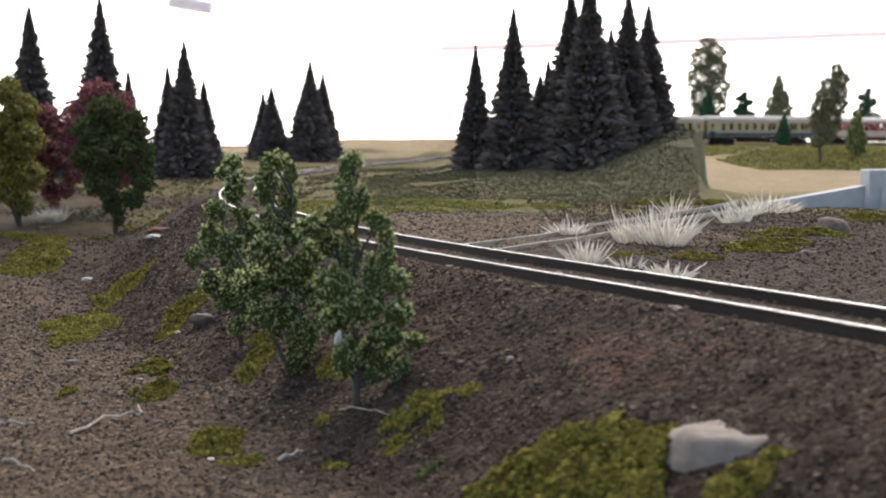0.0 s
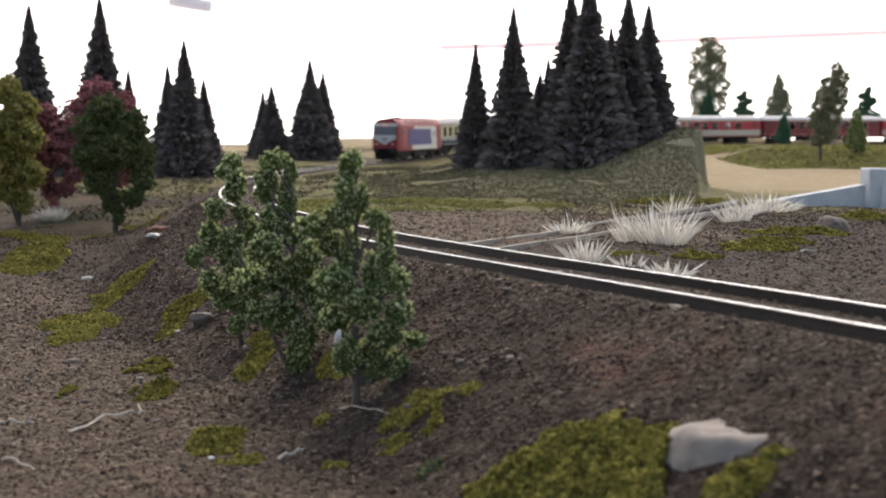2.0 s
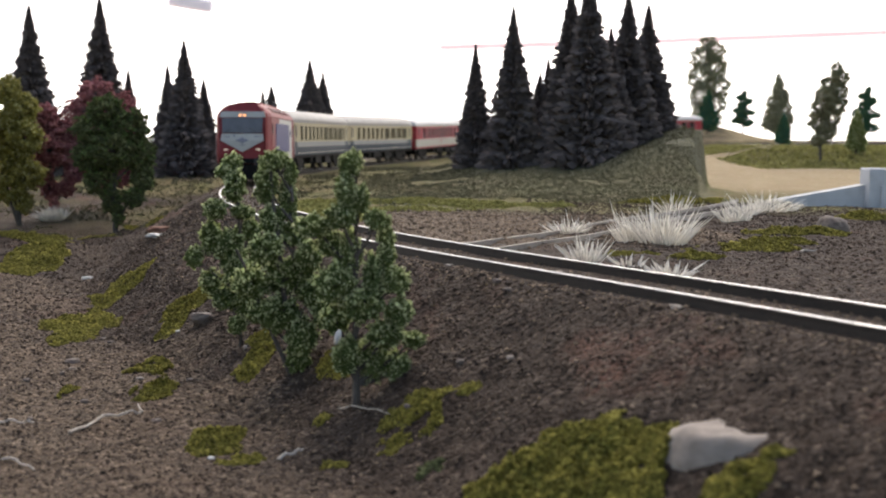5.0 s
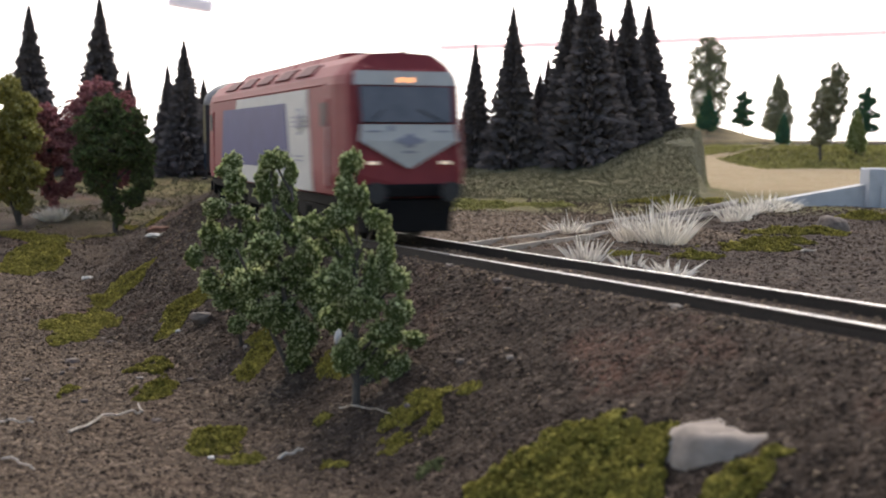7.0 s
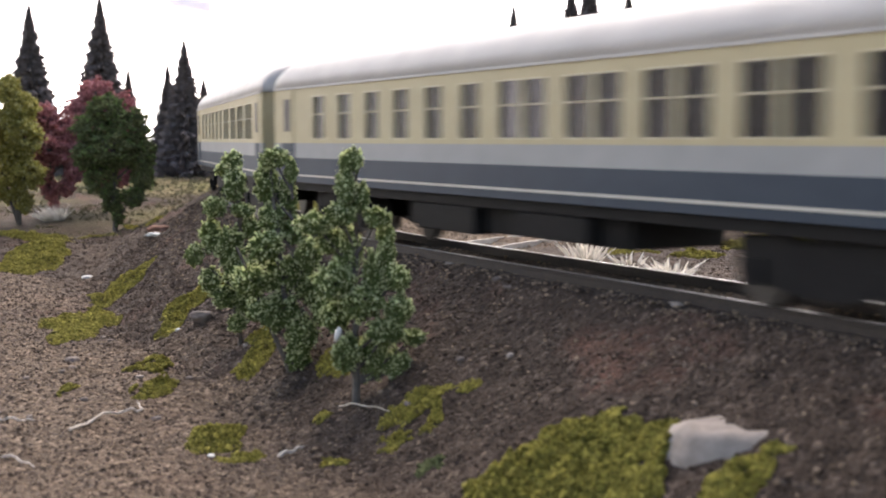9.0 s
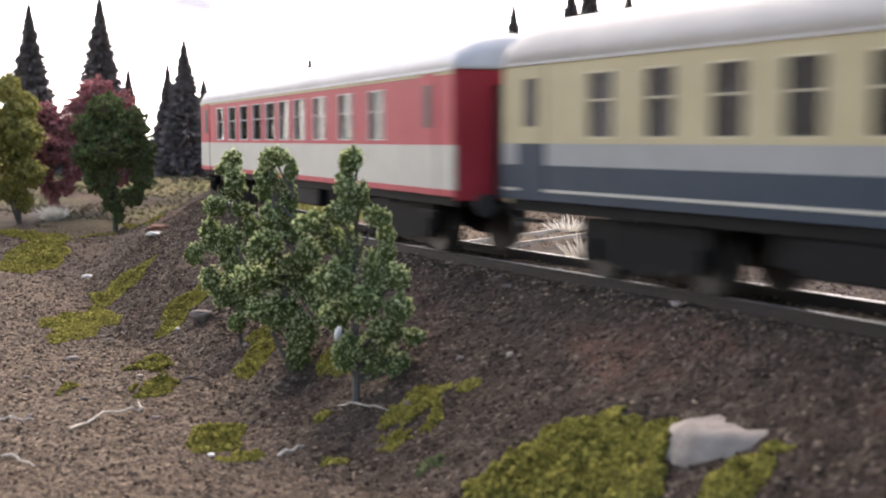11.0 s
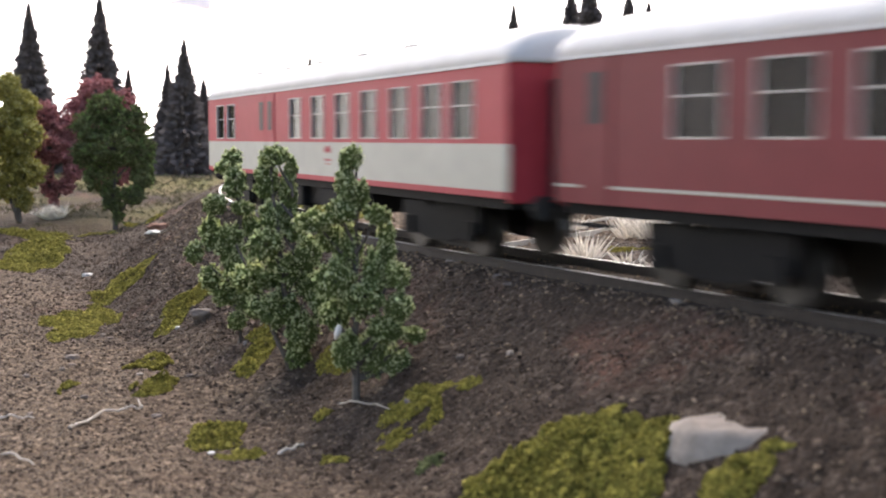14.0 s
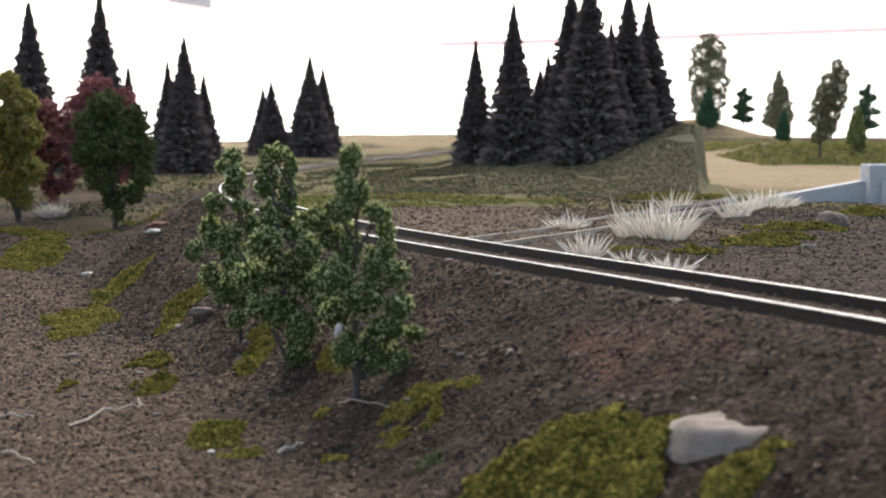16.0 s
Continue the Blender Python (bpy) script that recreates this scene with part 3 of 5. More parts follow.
def build_foreground_trees():
    flock_tree("deciduous_tree", "green foam tree, rims coloured as backlit, short bare trunk", (-.0164, .2270), .0505, deep((
        (-0.013, 0.950, 0.046, 0.050), (-0.033, 0.852, 0.040, 0.071), (0.019, 0.814, 0.035, 0.058), (0.084, 0.741, 0.052, 0.040), (-0.052, 0.756, 0.058, 0.046), (-0.150, 0.718, 0.075, 0.044),
        (-0.090, 0.647, 0.067, 0.046), (-0.029, 0.605, 0.054, 0.104), (0.113, 0.626, 0.035, 0.096), (0.154, 0.518, 0.050, 0.054), (0.067, 0.518, 0.042, 0.100), (-0.075, 0.501, 0.079, 0.075),
        (0.029, 0.428, 0.084, 0.067), (0.161, 0.401, 0.054, 0.058), (0.113, 0.317, 0.071, 0.054), (0.213, 0.286, 0.048, 0.033), (0.154, 0.177, 0.052, 0.067), (0.056, 0.209, 0.058, 0.088),
        (-0.079, 0.365, 0.058, 0.058), (-0.033, 0.240, 0.054, 0.075)), 4), M["leaf"], 11, 62000, .00020, .00085, group="green foam trees", lean_in=.88, fluff=.17)
    flock_tree("deciduous_tree", "bushy green foam tree with a forked base", (-.0314, .2540), .0475, deep((
        (-0.082, 0.975, 0.069, 0.047), (-0.010, 0.918, 0.030, 0.065), (-0.117, 0.861, 0.055, 0.084), (-0.025, 0.801, 0.040, 0.109), (-0.092, 0.712, 0.060, 0.069), (0.002, 0.653, 0.062, 0.069),
        (-0.117, 0.588, 0.082, 0.069), (0.065, 0.543, 0.060, 0.084), (-0.042, 0.464, 0.104, 0.089), (-0.186, 0.429, 0.089, 0.069), (0.082, 0.397, 0.079, 0.079), (0.146, 0.305, 0.065, 0.069),
        (-0.062, 0.298, 0.094, 0.089), (0.037, 0.199, 0.074, 0.089), (0.017, 0.087, 0.060, 0.074), (-0.146, 0.305, 0.069, 0.055)), 5), M["leaf"], 23, 54000, .00021, .0008, stems=((-.10, .0), (-.25, -.01)), group="green foam trees", lean_in=.88, fluff=.17)
    flock_tree("deciduous_tree", "slender green foam tree on a thin trunk", (-.0480, .2860), .0455, deep((
        (-0.038, 0.985, 0.055, 0.058), (-0.090, 0.945, 0.041, 0.029), (-0.020, 0.869, 0.061, 0.087), (0.026, 0.741, 0.064, 0.038), (-0.114, 0.758, 0.061, 0.055), (-0.146, 0.606, 0.061, 0.099),
        (-0.233, 0.507, 0.050, 0.061), (-0.160, 0.373, 0.061, 0.070), (-0.044, 0.548, 0.076, 0.111), (0.061, 0.641, 0.052, 0.064), (0.015, 0.420, 0.099, 0.082), (-0.073, 0.286, 0.082, 0.064),
        (0.044, 0.257, 0.082, 0.070), (-0.015, 0.152, 0.052, 0.052)), 6), M["leaf"], 37, 42000, .00022, .0007, group="green foam trees", lean_in=.88, fluff=.17)
    blob = bmesh.new()
    bmesh.ops.create_icosphere(blob, subdivisions=2, radius=.0008)
    for v in blob.verts:
        v.co.z *= 1.9
        v.co.x *= .8 + .2 * v.co.z / .002
    ob = part("glue_drop", blob, M["white_blob"], None, smooth_faces=True)
    ob.matrix_basis = pose(-.0190, .2175, -.0090, 0, 14, 0)
    tagged(ob, "whitish drop of dried glue hanging on the foam tree", "glue drop")


def build_left_trees():
    round_lobes = ((-.05, 0, .88, .14, .10), (-.14, .02, .74, .16, .12), (.10, 0, .76, .15, .13), (0, -.04, .60, .22, .14), (.17, .03, .56, .12, .16),
                   (-.18, .0, .56, .12, .12), (.19, 0, .40, .09, .10), (-.10, .03, .40, .13, .13), (.12, -.02, .28, .09, .08), (-.02, .0, .26, .08, .10), (.02, 0, .16, .045, .08))
    flock_tree("deciduous_tree", "dark green foam tree with rounded crown and a hole in it", (-.1981, .7351), .089, round_lobes, M["leaf_dark"], 51, 16000, .00075, .0018)
    tall = ((-.05, 0, .90, .09, .11), (.03, .02, .78, .12, .12), (-.10, 0, .68, .12, .12), (.06, -.03, .60, .13, .13), (-.05, .03, .48, .15, .13),
            (.05, 0, .36, .14, .12), (-.06, 0, .26, .11, .10), (.02, .02, .17, .07, .08))
    flock_tree("deciduous_tree", "olive yellow foam tree with upright limbs", (-.2716, .7793), .098, tall, M["leaf_olive"], 61, 16000, .00075, .0019, stems=((-.05, 0), (-.16, 0)))
    bare = flock_tree("deciduous_tree", "olive yellow foam tree with a bare crooked tip", (-.290, .742), .116, tall, M["leaf_olive"], 67, 8840, .0009, .0019, stems=((-.02, 0), (.12, 0)))
    bm = bmesh.new()
    limb([(0, 0, .080), (.010, 0, .098), (.018, .001, .107), (.022, 0, .113), (.018, 0, .119), (.013, .001, .122), (.011, 0, .127)], .0012, .0005, bm, 6)
    part("bare_branch", bm, M["leaf_olive"], bare, "bare crooked twig tip")
    flock_tree("deciduous_tree", "purple red foam tree behind the green one", (-.232, .835), .096, round_lobes, M["leaf_red"], 71, 15000, .00075, .0019)
    flock_tree("deciduous_tree", "purple red foam bush between taller trees", (-.262, .815), .080, round_lobes, M["leaf_red"], 73, 8840, .0009, .0017)


def build_firs():
    for at, h, seed, slim in (((-.2318, 1.10), .126, 1, .21), ((-.258, 1.15), .108, 2, .19), ((-.236, 1.21), .098, 3, .2),
                              ((-.383, 1.14), .163, 4, .20), ((-.323, 1.16), .173, 5, .20), ((-.30, 1.17), .105, 6, .18)):
        fir_tree(at, h, seed, slim, group="firs beside the bend")
    for at, h, seed, slim in (((-.203, 1.45), .092, 7, .25), ((-.216, 1.47), .084, 8, .24), ((-.156, 1.44), .121, 9, .25), ((-.143, 1.46), .108, 10, .22)):
        fir_tree(at, h, seed, slim, group="firs behind the bend")
    for at, h, seed, slim in (((.0255, .962), .099, 11, .175), ((.0535, .935), .124, 12, .185), ((.0850, .99), .084, 13, .19), ((.0965, .93), .136, 14, .19),
                              ((.1075, .905), .143, 15, .21), ((.1345, .985), .098, 16, .22), ((.1430, .95), .123, 17, .21), ((.1635, .98), .108, 18, .22),
                              ((.0780, .985), .072, 19, .26), ((.128, .93), .085, 20, .28)):
        fir_tree(at, h, seed, slim, group="firs on the hill")


def build_right_trees():
    column = ((-.02, .93, .07, .07), (.06, .84, .10, .09), (-.07, .76, .11, .11), (.07, .66, .11, .12), (-.08, .56, .12, .12), (.08, .46, .12, .12),
              (-.07, .36, .12, .12), (.07, .26, .12, .10), (-.05, .17, .11, .09), (.05, .10, .10, .08))
    cone = ((0, .93, .035, .07), (.03, .84, .05, .07), (-.03, .76, .07, .09), (.05, .66, .08, .10), (-.07, .58, .09, .09), (.08, .50, .10, .09), (-.09, .42, .10, .10),
            (.10, .33, .11, .10), (-.10, .27, .12, .10), (.06, .20, .12, .09))
    crooked = ((.02, .94, .05, .06), (-.05, .84, .10, .06), (.10, .75, .09, .06), (-.02, .66, .10, .08), (-.13, .55, .11, .06), (.13, .50, .12, .06), (-.03, .42, .11, .09), (-.15, .32, .12, .06), (.10, .27, .12, .07))
    leaning = ((.15, .94, .05, .07), (.17, .86, .07, .07), (.10, .79, .09, .08), (.17, .72, .07, .09), (.04, .68, .10, .08), (.13, .60, .09, .09), (.01, .56, .10, .10), (.10, .47, .09, .09),
               (-.01, .43, .09, .09), (.08, .35, .08, .08), (.02, .30, .07, .08), (-.03, .24, .05, .06))
    for at, h, shape, leaf, seed, gr, lab in (
            ((.4870, 2.25), .166, column, "leaf_pale", 81, 22000, "tall pale green poplar on the far hill"), ((.476, 2.20), .080, cone, "leaf_teal", 82, 8000, "small blue-green tree on the far hill"),
            ((.5640, 2.30), .082, crooked, "leaf_teal", 83, 7000, "small blue-green tree behind the far track"), ((.6437, 2.35), .128, cone, "leaf_pale", 84, 16000, "pale green poplar behind the far track"),
            ((.557, 2.00), .055, cone, "leaf_teal", 85, 7000, "small dark green tree before the far track"), ((.4576, 1.48), .120, leaning, "leaf_grey", 86, 20000, "grey-green poplar on a thin leaning trunk"),
            ((.836, 2.42), .108, crooked, "leaf_teal", 87, 9000, "blue-green crooked conifer behind the far track"), ((.5178, 1.53), .056, cone, "leaf_bright", 88, 12000, "small yellow-green tree on the grass strip")):
        flock_tree("deciduous_tree", lab, at, h, deep(shape, seed), M[leaf], seed, gr, .0010 if at[1] > 1.9 else .0007, .0016, group="distant foam trees", lean_in=1.22)


build_foreground_trees()
build_left_trees()
build_firs()
build_right_trees()


# ---- small cover: moss, grit, grass, stones, siding ----
def moss_patch(at, half, seed, height=.0022, size=.0007, mat="moss", count=None, label="cushion of yellow-green foam moss on the earth"):
    r = np.random.RandomState(seed)
    size = size * .40
    n = int(count * 4.2) if count else int(min(30000, 900 + half[0] * half[1] / (size * size) * 2.6))
    a, q = r.uniform(0, 2 * math.pi, n), np.sqrt(r.uniform(0, 1, n))
    x, y = at[0] + half[0] * q * np.cos(a), at[1] + half[1] * q * np.sin(a)
    lump = fbm(x, y, max(half) * .55, 3, seed) + .5
    keep = lump > .30 + .34 * q**2
    x, y, lump, q = x[keep], y[keep], lump[keep], q[keep]
    ground = land(x, y) + grain(x, y)
    rise = height * (1 - q**2) * np.clip(lump * 1.8 - .3, .05, 1.4)
    z = ground + rise * (.55 + .9 * (fbm(x, y, .0022, 2, seed + 3) + .1)) * r.uniform(.3, 1.05, len(x)) - size * .1
    v, f = chunks(np.stack((x, y, z), 1), size * r.lognormal(0, .38, len(x)), seed + 1, 1.0)
    ob = part("moss", mesh_np("moss", v, f, M[mat]), None)
    return tagged(ob, label, "moss", "moss cushions", kind="stuff")


def build_moss():
    r = random.Random(5)
    thin = "thin scatter of yellow-green foam moss on the earth"
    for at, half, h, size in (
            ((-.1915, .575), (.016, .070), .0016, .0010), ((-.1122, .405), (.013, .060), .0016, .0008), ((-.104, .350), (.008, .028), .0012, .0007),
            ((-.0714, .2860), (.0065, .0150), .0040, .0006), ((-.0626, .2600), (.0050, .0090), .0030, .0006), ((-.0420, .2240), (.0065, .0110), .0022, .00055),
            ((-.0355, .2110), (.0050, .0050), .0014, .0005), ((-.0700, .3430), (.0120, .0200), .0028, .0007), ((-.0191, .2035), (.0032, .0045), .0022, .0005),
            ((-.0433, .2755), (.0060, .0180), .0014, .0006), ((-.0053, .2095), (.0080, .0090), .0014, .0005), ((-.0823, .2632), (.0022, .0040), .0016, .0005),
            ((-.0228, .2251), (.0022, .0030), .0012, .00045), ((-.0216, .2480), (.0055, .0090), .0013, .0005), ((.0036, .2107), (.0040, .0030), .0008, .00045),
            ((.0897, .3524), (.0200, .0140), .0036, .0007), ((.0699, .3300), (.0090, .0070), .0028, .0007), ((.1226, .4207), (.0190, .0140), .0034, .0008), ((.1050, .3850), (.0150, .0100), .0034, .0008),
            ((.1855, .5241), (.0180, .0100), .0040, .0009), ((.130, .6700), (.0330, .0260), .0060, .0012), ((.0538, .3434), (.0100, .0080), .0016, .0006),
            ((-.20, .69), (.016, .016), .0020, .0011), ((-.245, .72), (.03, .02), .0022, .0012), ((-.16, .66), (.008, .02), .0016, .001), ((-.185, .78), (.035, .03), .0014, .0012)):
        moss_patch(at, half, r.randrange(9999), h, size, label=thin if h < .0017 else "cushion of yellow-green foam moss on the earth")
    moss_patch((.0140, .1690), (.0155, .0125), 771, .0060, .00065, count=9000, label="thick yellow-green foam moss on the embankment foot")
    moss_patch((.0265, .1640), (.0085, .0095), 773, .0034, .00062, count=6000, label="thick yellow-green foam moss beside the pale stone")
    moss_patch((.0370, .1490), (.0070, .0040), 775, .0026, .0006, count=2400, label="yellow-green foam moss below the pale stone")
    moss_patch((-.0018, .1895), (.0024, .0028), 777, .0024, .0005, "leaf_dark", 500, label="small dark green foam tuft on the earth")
    # field strips behind the near track
    for at, half, s in (((-.01, .575), (.085, .02), 31), ((.02, .62), (.10, .03), 32), ((-.05, .52), (.02, .03), 33), ((-.065, .63), (.02, .06), 34), ((.52, 1.70), (.12, .05), 35), ((.70, 1.74), (.12, .06), 36), ((.62, 1.86), (.14, .04), 37)):
        moss_patch(at, half, s, .0020, .0011, "moss_far", 3200, "low olive scatter grass along the field")


def build_grit():
    r = np.random.RandomState(8)

    def scatter(name, label, n, xr, yr, test, size, mat, seed, power=1.0, sink=.25):
        x = r.uniform(*xr, n)
        y = yr[0] + (yr[1] - yr[0]) * r.uniform(0, 1, n) ** power
        side, _ = track_side(x, y)
        keep = test(x, y, side)
        x, y = x[keep], y[keep]
        s = size * .9 * np.minimum(r.lognormal(0, .55, len(x)), 2.4) * (.6 + np.minimum(y, 1.2) * 1.3)
        z = land(x, y) + grain(x, y) + s * (.35 - sink)
        v, f = chunks(np.stack((x, y, z), 1), s, seed, .75, .4)
        tagged(part(name, mesh_np(name, v, f, M[mat]), None), label, name, kind="stuff")
    scatter("gravel", "sandy brown model gravel strewn over the earth", 90000, (-.26, .04), (.14, .72), lambda x, y, s: (s > .05) & (np.abs(x) < .38 * y + .03) & ((-.016 - x) - .60 * (y - .186) + .10 * fbm(x, y, .07, 3, 41) > r.normal(.0, .016, len(x))), .00026, "grit", 81, 1.7)
    scatter("gravel", "dark earthy crumbs on the ground", 110000, (-.26, .05), (.14, .72), lambda x, y, s: (s > .04) & (np.abs(x) < .38 * y + .03), .00026, "earth_grit", 82, 1.7)
    scatter("ballast", "brown crumbly earth and ballast on the embankment slope", 150000, (-.14, .13), (.12, .62), lambda x, y, s: (s > .0125) & (s < .066), .00027, "earth_grit", 83, 1.2)
    scatter("ballast", "pale ballast grains along the embankment slope", 14000, (-.14, .13), (.12, .60), lambda x, y, s: (s > .0125) & (s < .05), .00036, "grit", 84, 1.2)
    scatter("ballast", "pale ballast grains lying between the rails", 24000, (-.14, .13), (.14, .80), lambda x, y, s: np.abs(s) < .0150, .00033, "grit", 85, 1.2, sink=.1)
    scatter("ballast", "pale ballast grains along the rail's shoulder", 60000, (-.14, .13), (.12, .60), lambda x, y, s: (s > .0112) & (s < .0185 + .004 * fbm(x, y, .02, 2, 9)), .00032, "grit", 88, 1.2)
    scatter("gravel", "dark earth crumbs on the flat behind the track", 40000, (-.03, .26), (.22, .66), lambda x, y, s: (s < -.018) & (x > .045), .00030, "earth_grit", 86)
    scatter("scrub", "dark grey-green scrub over the fir hill", 110000, (-.06, .21), (.66, 1.06), lambda x, y, s: (s < -.03) & (x + .19 * (.95 - y) < .196) & (fbm(x, y, .05, 3, 61) > -.16), .00021, "scrub", 89, sink=.15)
    scatter("scrub", "olive scatter grass along the bend", 16000, (-.12, .02), (.60, 1.35), lambda x, y, s: (s < -.018) & (fbm(x, y, .05, 3, 63) > -.02), .00040, "scrub", 90, sink=.1)
    scatter("scrub", "yellow-green scatter grass on the far bank", 70000, (.37, .95), (1.42, 2.0), lambda x, y, s: (s < -.03) & (fbm(x, y, .09, 3, 65) > -.14), .00050, "moss_far", 91, sink=0)
    scatter("scrub", "dull grass under the trees beside the bend", 22000, (-.50, -.12), (.68, 1.3), lambda x, y, s: (s > .03) & (fbm(x, y, .06, 3, 67) > -.06), .00042, "scrub", 92, sink=.1)
    scatter("gravel", "sandy gravel on the field behind the track", 8000, (-.06, .09), (.36, .56), lambda x, y, s: s < -.02, .00034, "grit", 87)


def straw_tuft(at, height, spread, n, seed, label="tuft of dry bleached straw grass", lean=(0, 0)):
    r = np.random.RandomState(seed)
    verts, tris = [], []
    gz = ground_z(*at)
    for k in range(n):
        a, q = r.uniform(0, 2 * math.pi), r.uniform(0, 1) ** .6
        root = np.array((spread * .35 * q * math.cos(a), spread * .35 * q * math.sin(a), -.001))
        L = height * r.uniform(.45, 1.1) * (1.35 if k % 17 == 0 else 1)
        out = np.array((math.cos(a) * q + lean[0] + r.normal(0, .32), math.sin(a) * q + lean[1] + r.normal(0, .32), 0)) * spread / max(height, 1e-6) * .75
        d = np.array((0, 0, 1.0)) + out
        d /= np.linalg.norm(d)
        s = np.cross(d, r.normal(size=3))
        s /= np.linalg.norm(s)
        u = np.cross(d, s)
        w = (.00015 + .00016 * at[1]) * r.uniform(.7, 1.4)
        i = len(verts)
        mid, tip = root + d * L * .55, root + d * L + np.array((0, 0, -L * .10 * r.uniform(0, 1)))
        for c, ww in ((root, w), (mid, w * .9)):
            verts += [c + s * ww, c - s * .5 * ww + u * .87 * ww, c - s * .5 * ww - u * .87 * ww]
        verts.append(tip)
        for j in range(3):
            m = (j + 1) % 3
            tris += [(i + j, i + m, i + 3 + m), (i + j, i + 3 + m, i + 3 + j), (i + 3 + j, i + 3 + m, i + 6)]
    ob = part("grass_tuft", mesh_np("grass_tuft", np.array(verts), np.array(tris), M["straw"]), None)
    ob.matrix_basis = pose(at[0], at[1], gz)
    return tagged(ob, label, "grass", "dry grass tufts")


def build_straw():
    straw_tuft((.0680, .3740), .0150, .0185, 150, 1, "large tuft of dry bleached straw grass", (.1, 0))
    straw_tuft((.0600, .3850), .0120, .0110, 90, 2)
    straw_tuft((.0385, .3270), .0092, .0105, 80, 3, "small tuft of dry bleached straw beside the rail")
    straw_tuft((.0560, .2990), .0060, .0120, 80, 4, "low row of dry straw beside the rail")
    straw_tuft((.0480, .3130), .0050, .0070, 40, 14, "low row of dry straw beside the rail")
    straw_tuft((.1198, .5000), .0105, .0130, 80, 5)
    straw_tuft((.1560, .5750), .0120, .0220, 110, 6, "spread tuft of dry bleached straw grass", (.5, 0))
    straw_tuft((.1400, .5600), .0110, .0160, 70, 7)
    straw_tuft((.0440, .4300), .0080, .0140, 90, 8, "thin tuft of dry straw beside the siding")
    straw_tuft((.1100, .5750), .0130, .0150, 40, 9, "thin tuft of dry straw beside the siding")
    straw_tuft((-.2560, .8000), .0130, .0160, 260, 10, "flattened bundle of pale straw under the trees", (-.6, -.4))


def lump(name, at, size, mat, seed, label, category="stone", rough=.22, sink=.35, turn=0, up=None, flat=.62):
    bm = bmesh.new()
    bmesh.ops.create_icosphere(bm, subdivisions=4, radius=1)
    for v in bm.verts:
        d = v.co.normalized()
        k = 1 + rough * noise.noise(d * 1.4 + Vector((seed, 0, 0))) + rough * .4 * noise.noise(d * 4 + Vector((0, seed, 0))) + .05 * noise.noise(d * 11)
        v.co = d * k
        v.co.z = max(min(v.co.z, flat + .08 * noise.noise(d * 3)), -.8)
        v.co = Vector((v.co.x * size[0], v.co.y * size[1], v.co.z * size[2]))
    ob = part(name, bm, M[mat], None, smooth_faces=True)
    ob.matrix_basis = pose(at[0], at[1], ground_z(*at) + size[2] * (.8 - sink * 1.6) if up is None else up, 0, 0, turn)
    return tagged(ob, label, category)


def build_stones():
    lump("stone", (.0390, .1605), (.0100, .0064, .0078), "stone", 3, "pale flat-topped stone half sunk in foam moss", turn=170, rough=.05, up=-.0172, flat=.66)
    lump("stone", (.1385, .4330), (.0062, .0055, .0052), "stone_dark", 9, "small brown stone on the flat ground", sink=.30, flat=1.2)
    lump("stone", (-.0950, .3080), (.0020, .0018, .0014), "stone_dark", 12, "dark pebble on the earth")
    lump("stone", (-.0640, .3200), (.0030, .0022, .0020), "stone_dark", 14, "dark pebble beside the moss")
    lump("stone", (-.1300, .5600), (.0058, .0050, .0030), "clay", 17, "flat reddish lump of clay beside the embankment", rough=.5)
    lump("stone", (-.1285, .5450), (.0045, .0030, .0012), "white_blob", 19, "pale flake of plaster on the reddish clay", rough=.5)
    lump("stone", (-.1500, .5100), (.0022, .0020, .0016), "white_blob", 18, "small pale chip on the earth")
    near = float(PATH_S[np.argmin(np.linalg.norm(PATH[:, :2] - np.array((-.0235, .350)), axis=1))])
    for ds, off, k in ((-.02, .002, 1.0), (.035, -.003, .8), (.075, .011, 1.1), (.10, -.002, .7), (.155, .012, 1.2), (.20, .001, 1.5), (.225, .0125, 1.3)):
        q, d = on_path(near + ds), on_path(near + ds + .004) - on_path(near + ds - .004)
        n = Vector((d.y, -d.x, 0)).normalized()
        lump("glue_fluff", (q.x + n.x * off, q.y + n.y * off), (.0015 * k, .0009 * k, .0005 * k), "stone", ds * 90, "whitish fluff of dried glue on the ballast", "glue fluff", .6, .45, turn=math.degrees(math.atan2(d.y, d.x)), flat=1.0)
    r = random.Random(3)
    for _ in range(26):
        x, y = r.uniform(-.10, .03), r.uniform(.17, .36)
        lump("pebble", (x, y), (r.uniform(.0006, .0011), r.uniform(.0006, .0010), r.uniform(.0005, .0008)), r.choice(("stone", "white_blob", "stone_dark", "stone_dark")), r.random() * 50,
             "tiny loose pebble on the earth", "pebble", .3)


def twig(points, r0, seed, label="thin dry root lying on the earth"):
    bm = bmesh.new()
    pts = [Vector((x, y, ground_z(x, y) + r0 * .8 + h)) for x, y, h in points]
    fine = []
    for a, b in zip(pts, pts[1:]):
        fine += [a.lerp(b, k / 4) + Vector((0, 0, .0003 * math.sin(k * 1.7 + seed))) for k in range(4)]
    limb(fine + [pts[-1]], r0, r0 * .5, bm, 6)
    ob = part("twig", bm, M["twig"], None)
    tagged(ob, label, "twig", "dry roots")


